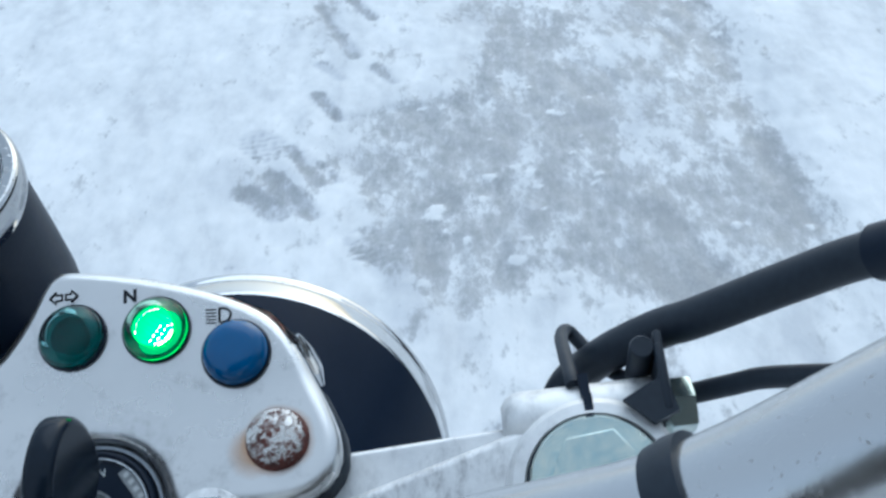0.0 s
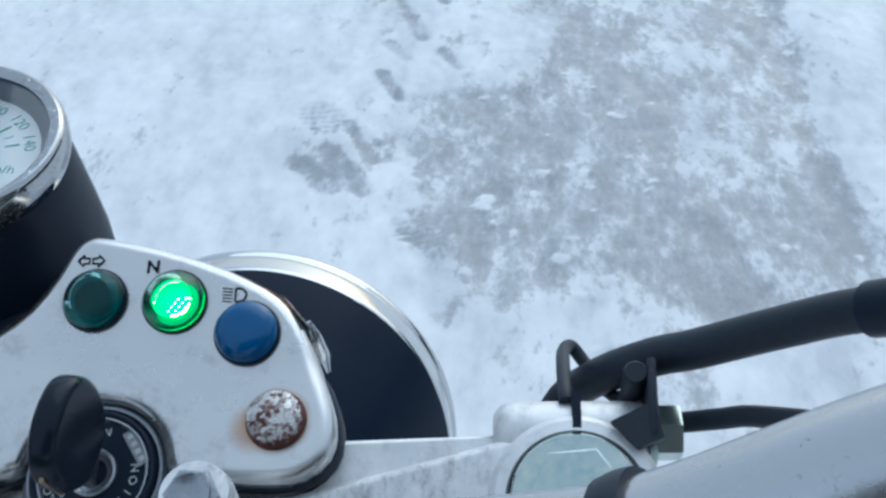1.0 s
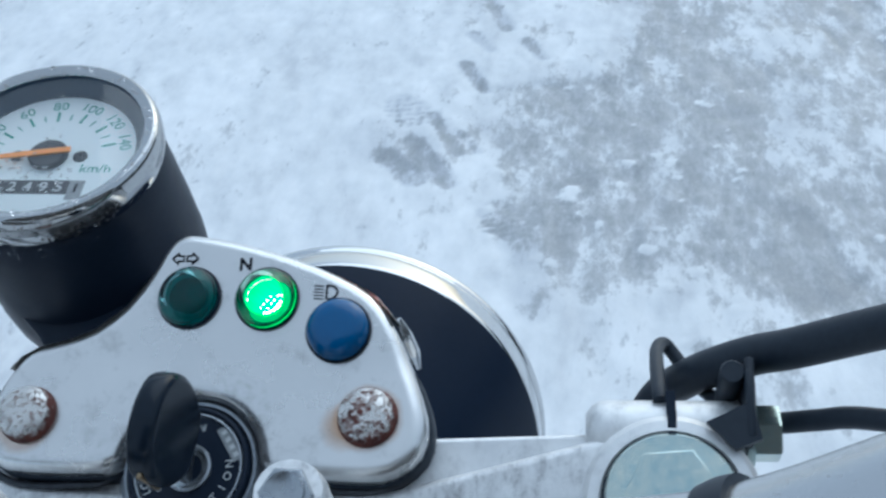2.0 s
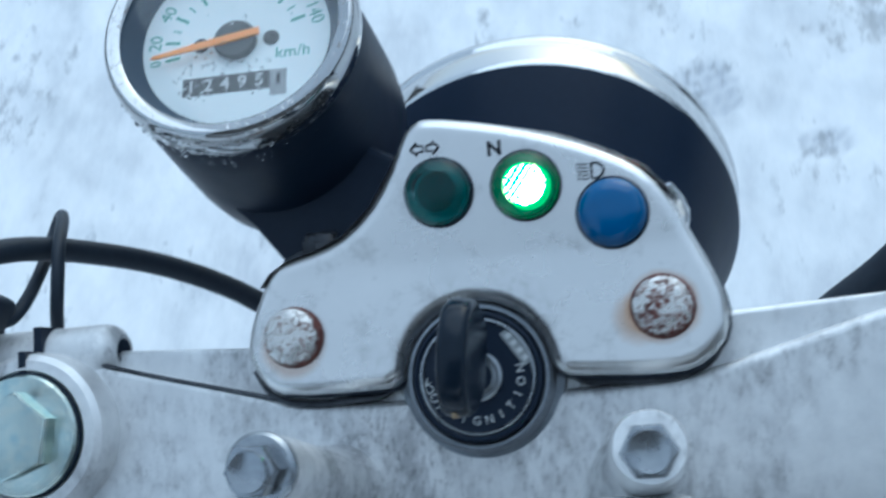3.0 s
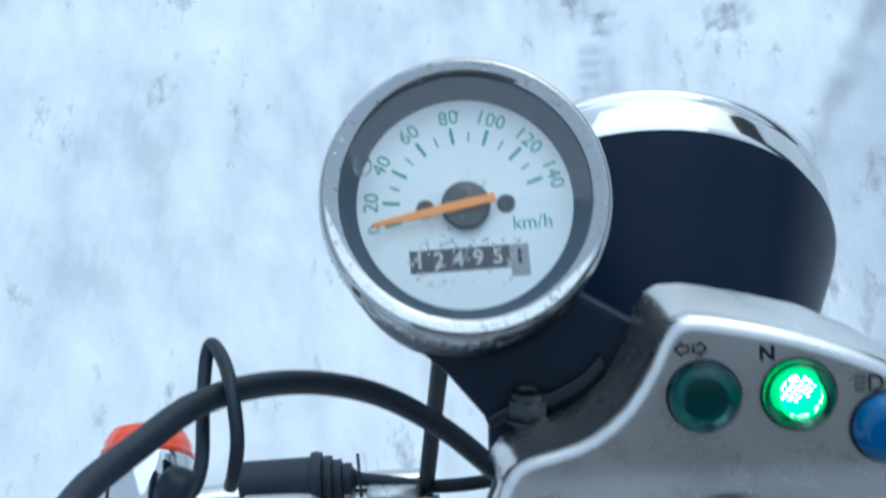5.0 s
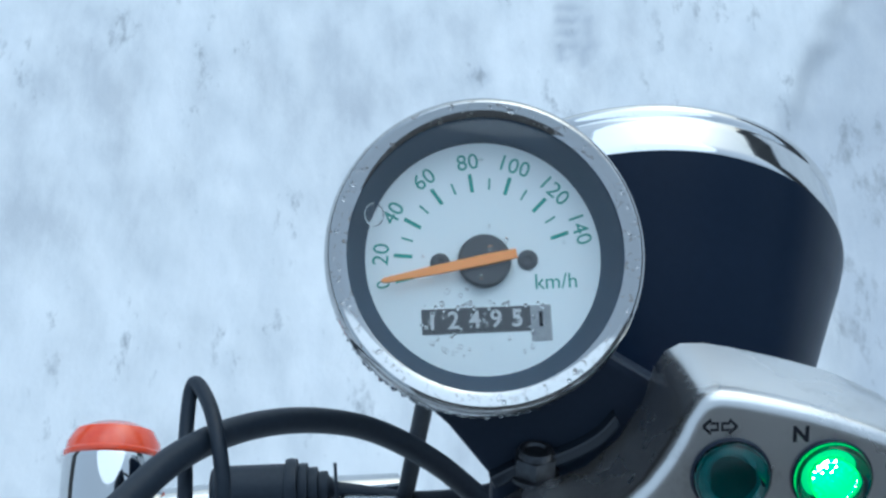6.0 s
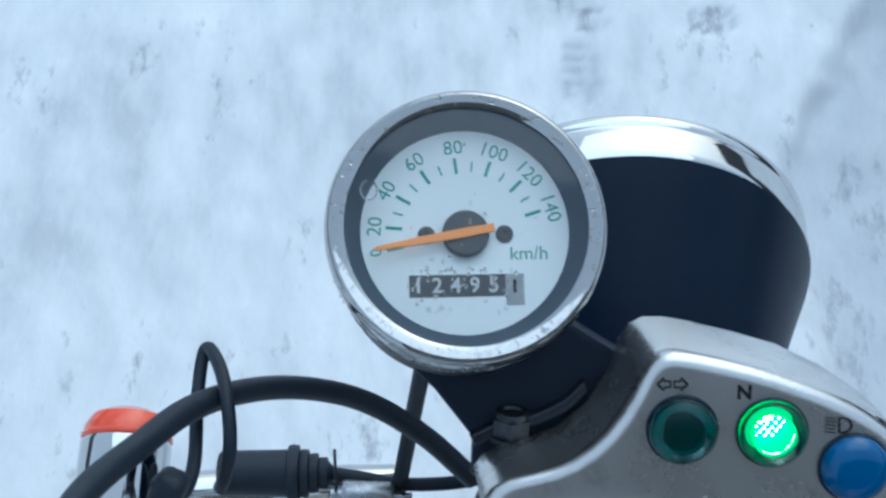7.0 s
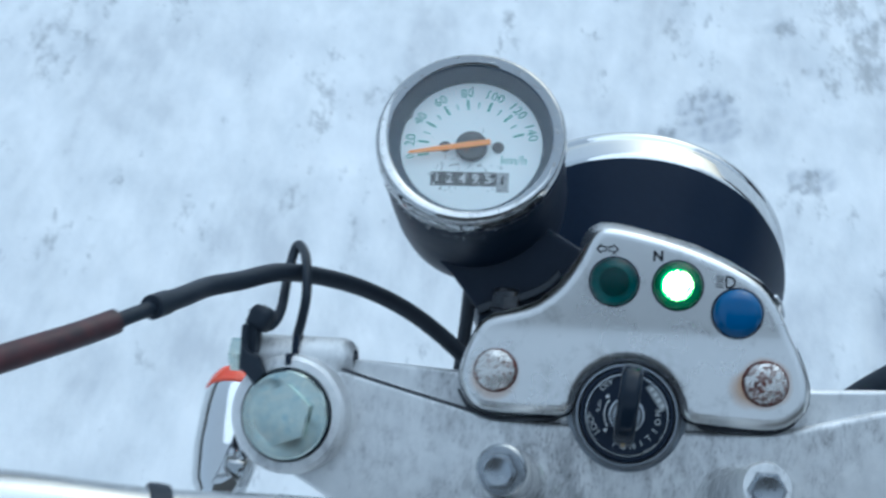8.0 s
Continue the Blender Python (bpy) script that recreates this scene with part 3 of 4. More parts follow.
    packed = np.clip(np.maximum.reduce([0.72 * rut, 0.30 * strip, 0.6 * pads, 0.95 * soles, 0.9 * slugs]) * (1 - clean), 0, 1) * near
    me.attributes.new("packed", "FLOAT", "POINT").data.foreach_set("value", packed.ravel())
    me.materials.append(SNOW)
    tagged(new("ground", me), "trodden snow with gritty worn patches and boot prints", "snow", kind="structure")


build_ground()


def build_reflection_walls():
    """Unseen plain walls behind and round the camera, added to darken reflections in chrome and paint."""
    for name, size, at, label in (("unseen_wall_south", (11.0, 0.3, 5.4), (3.9, -3.1, 2.68), "unseen dark wall behind the motorcycle, added to darken reflections"), ("unseen_wall_west", (0.3, 17.0, 2.3), (-9.0, 5.2, 1.13), "unseen low dark wall to the west, added to darken reflections"), ("unseen_wall_east", (0.3, 17.0, 3.3), (11.5, 5.4, 1.63), "unseen dark wall to the east, added to darken reflections")):
        bm = block(size, Matrix.Translation(at), 0.01)
        me = bpy.data.meshes.new(name)
        bm.to_mesh(me)
        bm.free()
        grain = me.attributes.new("place", "FLOAT_VECTOR", "POINT")
        grain.data.foreach_set("vector", [c * 100 for v in me.vertices for c in v.co])
        me.materials.append(PLASTER)
        tagged(new(name, me), label, "wall", kind="structure")


build_reflection_walls()

# ---- the motorcycle ----
bike = new("motorcycle")
bike.location = (0.0, 0.42, 0.0)
tagged(bike, "silver and black cruiser motorcycle parked on snow, rusty bolts", "motorcycle")


def lift(v):
    """The panel's upper half leans back a little from the lower one at a soft crease."""
    x = v - 16.0
    return 0.022 * x + 0.066 * math.sqrt(x * x + 5.0)


def on_face(u, v, h=0.0, turn=0.0):
    return Matrix.Translation((u, v, lift(v) + h)) @ Matrix.Rotation(radians(5.0 if v > 16 else -2.5), 4, "X") @ Matrix.Rotation(radians(turn), 4, "Z")


def arc(cu, cv, r, a0, a1, n):
    return [(cu + r * math.cos(radians(a)), cv + r * math.sin(radians(a))) for a in np.linspace(a0, a1, n)]


def drilled(bm, holes):
    """The mesh with round blind holes (pose, radius, depth) cut into it."""
    obs = []
    for body in (bm, merged(*[lathe(((0, -depth), (r, -depth), (r, 9), (0, 9)), at, 40) for at, r, depth in holes])):
        bmesh.ops.recalc_face_normals(body, faces=body.faces)
        me = bpy.data.meshes.new("tmp")
        body.to_mesh(me)
        body.free()
        obs.append(bpy.data.objects.new("tmp", me))
        scene.collection.objects.link(obs[-1])
    mod = obs[0].modifiers.new("holes", "BOOLEAN")
    mod.operation, mod.object, mod.solver = "DIFFERENCE", obs[1], "EXACT"
    me = bpy.data.meshes.new_from_object(obs[0].evaluated_get(bpy.context.evaluated_depsgraph_get()))
    out = bmesh.new()
    out.from_mesh(me)
    bpy.data.meshes.remove(me)
    for ob in obs:
        bpy.data.meshes.remove(ob.data)
    return out


LAMPS = ((-6.2, 34.9, "turn"), (17.0, 34.3, "neutral"), (38.6, 25.0, "beam"))


def build_panel():
    shape = ((-54, -15), (-60, -10.5), (-63, -4), (-63, 1), (-61.5, 6.5), (-58.5, 13.5), (-55.5, 18), (-51, 20.8), (-43, 22.8), (-34.5, 26), (-25.8, 33.3), (-19.5, 43), (-16.8, 49), (-14.2, 53), (-10.6, 55.1), (-6.5, 55.1), (0, 54), (12, 51.2), (25, 47), (37, 42), (47, 36), (53, 28.6), (57.8, 18.5), (63, 6.5), (65, -2), (63.5, -9.5), (57, -15.3), (48.5, -16.8), (34, -16.2))
    notch = arc(25.2, -9.6, 6.0, 270, 192, 7) + arc(0, -14, 19.6, 10, 170, 25) + arc(-25.2, -9.6, 6.0, -12, -90, 7)
    side = spline([(u, v, 0) for u, v in (notch[-1], (-31, -15.7), (-40, -15.8)) + shape + (notch[0],)], 2)
    outline = [(p.x, p.y) for p in side] + notch[1:-1]
    bm = prism(outline, -14, 0, 3.8, 6)
    for v in (10.5, 12.5, 14.5, 16.5, 18.5):
        bmesh.ops.bisect_plane(bm, geom=list(bm.verts) + list(bm.edges) + list(bm.faces), plane_co=(0, v, 0), plane_no=(0, 1, 0))
    for v in bm.verts:
        if v.co.z > -6:
            v.co.z += lift(v.co.y)
    bm = drilled(bm, [(on_face(u, v), 6.2, 20.0) for u, v, kind in LAMPS if kind != "beam"])
    panel = part("instrument_panel", bm, PAINT, bike, "silver painted panel with grime and rust runs")
    # added black band that imitates the dark gap under the panel's rounded edge
    bm = bmesh.new()
    rings = [[bm.verts.new((*(q if p[1] > 17 else p), w)) for p, q in zip(inset(outline, d), inset(outline, d + 1.8))] for d, w in ((0.8, -5.0), (-0.2, -5.4), (-0.8, -6.4), (-0.8, -13.4))]
    for a, b in zip(rings, rings[1:]):
        for i in range(len(outline)):
            j = (i + 1) % len(outline)
            bm.faces.new((a[i], a[j], b[j], b[i]))
    part("panel_edge_shade", bm, RUBBER, panel, "dark band added for the shade under the panel edge")
    front = ((-58.7, 14.5), (-55.7, 18.4), (-51, 21.2), (-43, 23.2), (-34.6, 26.5), (-26.2, 33.8), (-20, 43.4), (-17.2, 49.4), (-14.4, 53.5), (-10.6, 55.5), (-6.5, 55.5), (0, 54.4), (12, 51.6), (25.2, 47.9), (37.4, 43.0), (47.6, 37.1), (54.8, 28.6))
    bm = bmesh.new()
    rows = []
    for k, (dw, dv, du) in enumerate(((-0.6, -1.0, 0.0), (-6, 0.6, -0.3), (-16, 3.0, -1.2), (-27, 4.8, -2.4), (-28.5, 3.5, -2.0), (-26.5, 1.5, -1.0))):
        rows.append([bm.verts.new((u + du * (1 if u < -10 else 0.3), v + dv * min(1, max(0.25, (75 - u) / 45)) * (0.35 if u < -18 else 1), dw * (1 if u < 35 else 1 - (u - 35) / 60))) for i, (u, v) in enumerate(front)])
    for a, b in zip(rows, rows[1:]):
        for i in range(len(front) - 1):
            bm.faces.new((a[i], a[i + 1], b[i + 1], b[i]))
    part("front_skirt", bm, PAINT, panel)
    part("panel_clip", tube(((53.2, 32.5, -9.5), (54.6, 29.4, -14), (56.0, 26, -20), (56.6, 23.2, -25.5)), (0.7, 1.9, 2.1, 0.9), 12, 4), CHROME, panel, "small bright clip")
    # marks printed beside the lamps
    part("neutral_letter", lettering("N", 3.7, on_face(9.6, 44.7, 0.08), 0.06, 0.2), MARK_BLACK, panel, "printed black letter N")
    arrow = ((-3.9, 0), (-2.1, 1.7), (-2.1, 0.8), (-0.5, 0.8), (-0.5, -0.8), (-2.1, -0.8), (-2.1, -1.7))
    for s in (1, -1):
        loop = [on_face(-9.0, 46.9, 0.1) @ Vector((s * u, v, 0)) for u, v in arrow]
        part("turn_arrow", tube(loop + [loop[0]], 0.36, 6, 1, False), MARK_BLACK, panel, "printed arrow outline")
    at = on_face(34.2, 36.2, 0.1)
    bowl = [(0.9 + 2.3 * math.sin(a), 2.0 * math.cos(a), 0) for a in np.linspace(0, math.pi, 12)]
    bowl = [at @ Vector(p) for p in [(0.1, 2.0, 0), *bowl, (0.1, -2.0, 0), (0.1, 2.0, 0)]]
    part("beam_symbol", tube(bowl, 0.34, 6, 1, False), MARK_BLACK, panel, "printed headlamp outline")
    for k in range(5):
        part("beam_line", block((2.9, 0.4, 0.1), at @ Matrix.Translation((-2.2, 1.9 - 0.95 * k, -0.04)) @ Matrix.Rotation(radians(-5), 4, "Z"), 0), MARK_BLACK, panel)
    # lamps
    for cu, cv, kind in LAMPS:
        at = on_face(cu, cv)
        inner = 6.0 if kind == "beam" else 8.3
        rim = part("lamp_rim", lathe(((inner, 0.0), (9.3, 0.0), (9.45, 0.5), (9.3, 1.2), (9.0, 1.5), (8.8, 0.6), (inner, 0.5)), at, 40), BLACK_PLASTIC, panel, "black lamp rim")
        dome = ((8.85, 1.0), (8.7, 2.3), (8.0, 3.8), (6.9, 4.9), (5.6, 5.5), (3.5, 5.8), (0.0, 5.9))
        if kind == "beam":
            part("lamp_lens", lathe(dome, at, 40), BLUE_LENS, rim, "blue high-beam lens")
            continue
        lit = kind == "neutral"
        part("lamp_lens", lathe(dome + ((0.0, 4.9), (5.5, 4.5), (7.6, 2.4), (7.8, 1.0), (8.85, 1.0)), at, 40), LIT_LENS if lit else GREEN_LENS, rim, "lit green neutral lens" if lit else "dark green indicator lens")
        part("lamp_reflector", lathe(((8.4, 1.6), (7.6, 1.0), (6.6, 0.6)), at, 40), GREEN_RING if lit else GREEN_DARK, rim)
        part("lens_insert", lathe(((5.3, 0.6), (5.3, 1.7), (0, 1.7), (0, 0.6), (5.3, 0.6)), at, 40), HATCH if lit else HATCH_DARK, rim, "pressed diamond pattern")
        # lit collar and bowl emit in place of the bulb light they scatter
        part("lamp_collar", lathe(((6.6, 0.6), (5.8, 1.0), (5.3, 0.8)), at, 40), GREEN_GLOW if lit else GREEN_DARK, rim)
        if lit:
            part("lamp_bowl", lathe(((5.6, 0.5), (5.4, -6), (4.5, -19)), at, 40), GREEN_GLOW, rim)
            part("bulb", lathe(((4.6, -19.1), (2.8, -18.4), (0, -18.2)), at, 32), BULB, rim, "white-hot bulb")
        else:
            part("lamp_bowl", lathe(((5.6, 0.4), (3.0, -0.6), (0, -0.9)), at, 40), GREEN_DARK, rim)
    # domed bolts
    for cu, material, label in ((-49.0, RUST_LIGHT, "chrome dome bolt speckled with rust"), (49.0, RUST_HEAVY, "dome bolt with flaking chrome, heavily rusted")):
        part("dome_bolt", lathe(((8.3, -0.2), (8.3, 0.6), (7.9, 1.2), (7.8, 2.6), (7.2, 3.8), (5.4, 4.7), (2.8, 5.1), (0, 5.2)), on_face(cu, 0.0), 40), material, panel, label)


build_panel()


LEFT_GUIDE = ((-146, 17, -5), (-141.5, 12.6, -8), (-139.6, 19, -16), (-142.5, 33.5, -32), (-142.5, 45, -39), (-140.3, 48.4, -38.5), (-134.8, 44, -29.5), (-130.8, 36, -20.5), (-129.4, 25, -16.8), (-131.6, 15.5, -19.5), (-134.2, 10, -24))
RIGHT_GUIDE = ((145, 11, -14), (141.5, 15, -26), (136.5, 24, -38), (132, 32, -40), (128.7, 35.4, -38), (126.4, 31, -31), (126, 21, -19), (126.2, 11.5, -10), (126.4, 8, -8))


def build_yoke():
    slab = ((-146, -10), (-141, -3), (-124, 2), (-108, -3), (-64, -14), (-50, -18), (-24, -19), (24, -19), (50, -18), (64, -15), (108, -3), (124, 2), (141, -3), (147, -12), (149, -24), (143, -37), (128, -45), (80, -70), (40, -80), (-40, -80), (-80, -70), (-128, -45), (-143, -37), (-149, -24))
    yoke = part("top_yoke", prism(rounded(slab, 3), -34, -7, 2.5, 4), ALLOY, bike, "weathered cast aluminium fork yoke")
    ledge = ((-112, 1.5), (-60, -1.5), (60, -2), (110, 0), (100, -20), (-100, -20))
    part("front_ledge", prism(ledge, -30, -11.5, 1.5), ALLOY, yoke)
    line = ((-123, 0.5), (-112, -2.2), (-92, -7.6), (-66, -14.0), (-56, -16.6))
    part("yoke_seam", tube([(u, v, -7.35) for u, v in line], (0.4, 0.6, 0.6, 0.65, 0.7), 8, 5), DARK_STEEL, yoke, "dark seam in the casting")
    # dark tubes laid in as the shadow between panel edge and yoke
    for s in (-1, 1):
        line = ((64, -8), (60, -14), (54, -17.2), (46, -18.2), (34, -17.6), (27.5, -17.2), (23.5, -14.5))
        part("panel_gap_shadow", tube([(s * u, v, -7.4) for u, v in line], (0.5, 0.8, 1.0, 1.1, 1.1, 1.0, 0.7), 8, 5), DARK_STEEL, yoke, "dark strip drawn for the shadow gap below the panel")
    # the collar's shaded chamfer is painted by using a darker alloy
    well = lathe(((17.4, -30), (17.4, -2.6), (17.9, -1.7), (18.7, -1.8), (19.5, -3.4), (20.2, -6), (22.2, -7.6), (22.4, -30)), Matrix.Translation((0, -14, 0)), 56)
    part("lock_collar", well, SHADED_ALLOY, yoke, "alloy lock collar, coloured dark for its shaded chamfer")
    for s in (-1, 1):
        up = 10.5 if s < 0 else 8.0
        at = Matrix.Translation((s * 128.5, -21, up))
        part("clamp_boss", lathe(((17.6, -44), (17.6, -7.4), (18.2, -6.6), (21.0, -7.0), (22.6, -8.6), (23.2, -13), (23.6, -26), (22.6, -44), (17.6, -44)), at, 48), ALLOY, yoke)
        cap = part("fork_cap", lathe(((16.9, -12), (16.9, -4.8), (16.3, -4.0), (10.5, -4.0), (10.0, -3.8), (0, -3.8)), at, 48), ZINC, yoke, "zinc-plated fork cap")
        part("cap_hexagon", hexagon(12.2, -4.4, 2.0, at @ Matrix.Rotation(radians(-10 if s < 0 else 35), 4, "Z"), 0.5), ZINC, cap)
        part("cap_gap", lathe(((16.95, -6.4), (17.55, -6.4), (17.55, -6.0), (16.95, -6.0), (16.95, -6.4)), at, 48), BLACK_PLASTIC, cap)
        # pinch boss across the front of the clamp, split by a slot
        barrel = ((0, 0), (4.6, 0), (5.0, -0.4), (7.2, 1.2), (8.4, 3.6), (8.6, 6), (8.6, 20.8), (0, 20.8))
        y0, w0 = 1.0, -14.0
        outer = rod((s * 148, y0, w0), (s * 100, y0, w0), ((0, 0), (7.6, 0), (8.6, 1), (8.6, 17.8), (0, 17.8)))
        inner = rod((s * 107, y0, w0), (s * 150, y0, w0), barrel)
        part("pinch_boss", outer, ALLOY, yoke)
        part("pinch_boss", inner, ALLOY, yoke)
        part("clamp_slot", merged(block((2.5, 15, 8), Matrix.Translation((s * 129.0, 2.2, -8.3)), 0), block((2.3, 6.5, 7), Matrix.Translation((s * 129.0, -0.8, up - 10.2)), 0)), BLACK_PLASTIC, yoke, "dark gap")
        bolt = part("pinch_bolt", merged(hexagon(7.6, 0, 7.0, along((s * 150.5, y0, w0), (s * 170, y0, w0)), 0.9), rod((s * 148.5, y0, w0), (s * 170, y0, w0), ((0, 0), (8.8, 0), (8.8, 2.0), (0, 2.0)))), ZINC, yoke, "zinc hexagon bolt")
        part("bolt_bore", rod((s * 106.9, y0, w0), (s * 90, y0, w0), ((0, 0), (4.0, 0), (4.0, 0.12), (0, 0.12))), BLACK_PLASTIC, bolt)
        # clip and wire guide
        wedge = ((-146.6, 5), (-146.9, -4), (-140.8, -10.4), (-137.0, -5.5), (-139.5, 0.5), (-144, 2.5)) if s < 0 else ((137.5, -1.2), (149, 4.5), (151, -5.5), (144.5, -8.2))
        bits = [block((2.4, 18, 20), Matrix.Translation((s * (147.4 if s < 0 else 148.6), 4.0, -5.5)), 1.0), prism(wedge, 4.0, 8.0 if s < 0 else 3.0, 1.0, 2)]
        if s < 0:
            bits.append(block((9, 10, 11), Matrix.Translation((-143.5, 15.5, -4.5)) @ Matrix.Rotation(radians(-24), 4, "Z"), 2.6, 3))
            bits.append(prism(((-147.4, 19), (-144.6, 19.5), (-143.4, 12), (-143.8, 2), (-147.4, 2)), -6.0, 0.5, 1.0, 2))
        else:
            bits.append(lathe(((0, -20), (3.3, -20), (3.3, 2.6), (2.8, 3.4), (0, 3.4)), Matrix.Translation((144.6, 12.4, 0)), 24))
            bits.append(block((2.4, 20, 7), Matrix.Translation((149.0, 7.0, -1.0)), 0.8))
        clip = part("cable_clip", merged(*bits), RUBBER, yoke, "black clip")
        guide = LEFT_GUIDE if s < 0 else RIGHT_GUIDE
        part("wire_guide", tube(guide, 2.05, 12, 6), RUBBER, clip, "black wire loop")
    # handlebar clamps
    for s, top, foot in ((-1, (-39.5, -31.5, 53), (-42, -42, -9)), (1, (44.5, -32.6, 47), (40, -43, -9))):
        at = along(top, Vector(top) + Vector((s * 0.04, 0.0, 1.0)))
        riser = part("bar_riser", merged(rod(foot, top, ((17, 0), (13.5, 2.0), (10.8, 7), (9.4, 20), (8.6, 57), (7.6, 61.5), (0, 62))), block((26, 30, 28), Matrix.Translation((s * 41, -58, 44)), 5.0, 3)), ALLOY, yoke)
        part("clamp_bolt", merged(lathe(((8.4, -1), (8.4, 0.6), (7.6, 1.6), (0, 2.0)), at, 32), hexagon(6.2, 1.4, 6.6, at, 0.7), lathe(((4.7, 6.5), (4.4, 7.6), (2.8, 7.1), (0, 6.8)), at, 32)), STEEL, riser, "dished steel hexagon bolt")
    return yoke


build_yoke()


def build_lock():
    at = Matrix.Translation((0, -14, 0))
    lock = part("ignition_lock", lathe(((17.2, -28), (17.2, -1.2), (16.8, 0.0), (16.2, 0.2), (15.6, -0.2), (15.3, -1.0), (0, -1.0)), at, 56), BLACK_PLASTIC, bike, "black ignition lock")
    part("lock_ring", lathe(((15.3, -1.0), (15.2, -0.2), (14.7, -0.1), (14.3, -0.9)), at, 56), STEEL, lock)
    part("key_barrel", lathe(((6.6, -1.0), (6.6, 0.1), (5.8, 0.3), (5.2, -0.2), (5.2, -0.9), (3.9, -0.8), (3.8, -1.8), (0, -1.8)), at, 40), STEEL, lock)
    for word, u, v, h, turn in (("OFF", -7.7, -3.4, 2.3, 38), ("PUSH", -10.0, -11.2, 1.4, 80), ("LOCK", -12.3, -17.6, 2.3, 118), ("ON", 1.0, -2.8, 2.2, -4)):
        part("lock_word", lettering(word, h, flat(u, v, -0.85, turn)), MARK_WHITE, lock, "white printed word")
    for k, ch in enumerate("IGNITION"):
        a = radians(-112 + 17 * k)
        part("lock_letter", lettering(ch, 2.3, flat(11.6 * math.cos(a), -14 + 11.6 * math.sin(a), -0.85, math.degrees(a) + 90)), MARK_WHITE, lock)
    curve = [(8.2 * math.cos(a), -14 + 8.2 * math.sin(a), -0.85) for a in np.linspace(radians(140), radians(215), 10)]
    part("lock_arrow", tube(curve, 0.3, 6, 1, False), MARK_WHITE, lock)
    for a in (138, 218):
        part("lock_dot", lathe(((0.7, -0.9), (0.7, -0.75), (0, -0.75)), Matrix.Translation((9.6 * math.cos(radians(a)), -14 + 9.6 * math.sin(radians(a)), 0)), 16), MARK_WHITE, lock)
    tag = block((3.2, 10.5, 0.15), flat(10.9, -7.0, -0.85, 34), 0)
    label = part("foil_label", tag, LABEL_GREY, lock, "worn foil label")
    for k in range(4):
        part("label_bar", block((1.5, 1.3, 0.1), flat(10.9, -7.0, -0.74, 34) @ Matrix.Translation((0, -3.6 + 2.4 * k, 0)), 0), MARK_WHITE, label)


build_lock()


def build_key():
    key = new("ignition_key")
    key.location = wp(0, -14, 0)
    tagged(key, "ignition key with a black plastic head, standing in the lock", "key")
    head = ((-6, 5), (-10.5, 9), (-13.8, 16), (-14.2, 24), (-11, 31), (-4, 34.5), (4, 34.5), (11, 31), (14.2, 24), (13.8, 16), (10.5, 9), (6, 5))
    bm = prism(rounded(head, 3), 0, 3.7, 2.2, 4)
    back = prism(rounded(head, 3), 0, 3.7, 2.2, 4)
    back.transform(Matrix.Diagonal((1, 1, -1, 1)))
    bm = merged(bm, back)
    stand = Matrix(((0, 0, 1, 0), (1, 0, 0, 0), (0, 1, 0, 0), (0, 0, 0, 1)))
    bm.transform(Matrix.Translation((0.5, -9.5, 0)) @ Matrix.Rotation(radians(-6), 4, "Z") @ stand)
    part("key_head", bm, KEY_PLASTIC, key, "rounded black plastic head")
    part("key_seam", block((1.3, 1.6, 13), Matrix.Translation((-0.9, -23.1, 21.0)), 0.3), BRASS, key, "brass blade showing between the halves")
    part("key_blade", block((2.4, 8.5, 14), Matrix.Translation((0, -14, 3.5)), 0.4), STEEL, key)


build_key()

DIAL_AT = Matrix.Translation((-63.1, 85.4, -5.8)) @ Matrix.Rotation(radians(-17), 4, "X") @ Matrix.Rotation(radians(4.6), 4, "Y") @ Matrix.Rotation(radians(2.2), 4, "Z") @ Matrix.Scale(1.017, 4)
CUP_AT = Matrix.Translation((-63.7, 85.5, -6.6)) @ Matrix.Rotation(radians(-13), 4, "X") @ Matrix.Rotation(radians(2.2), 4, "Y")


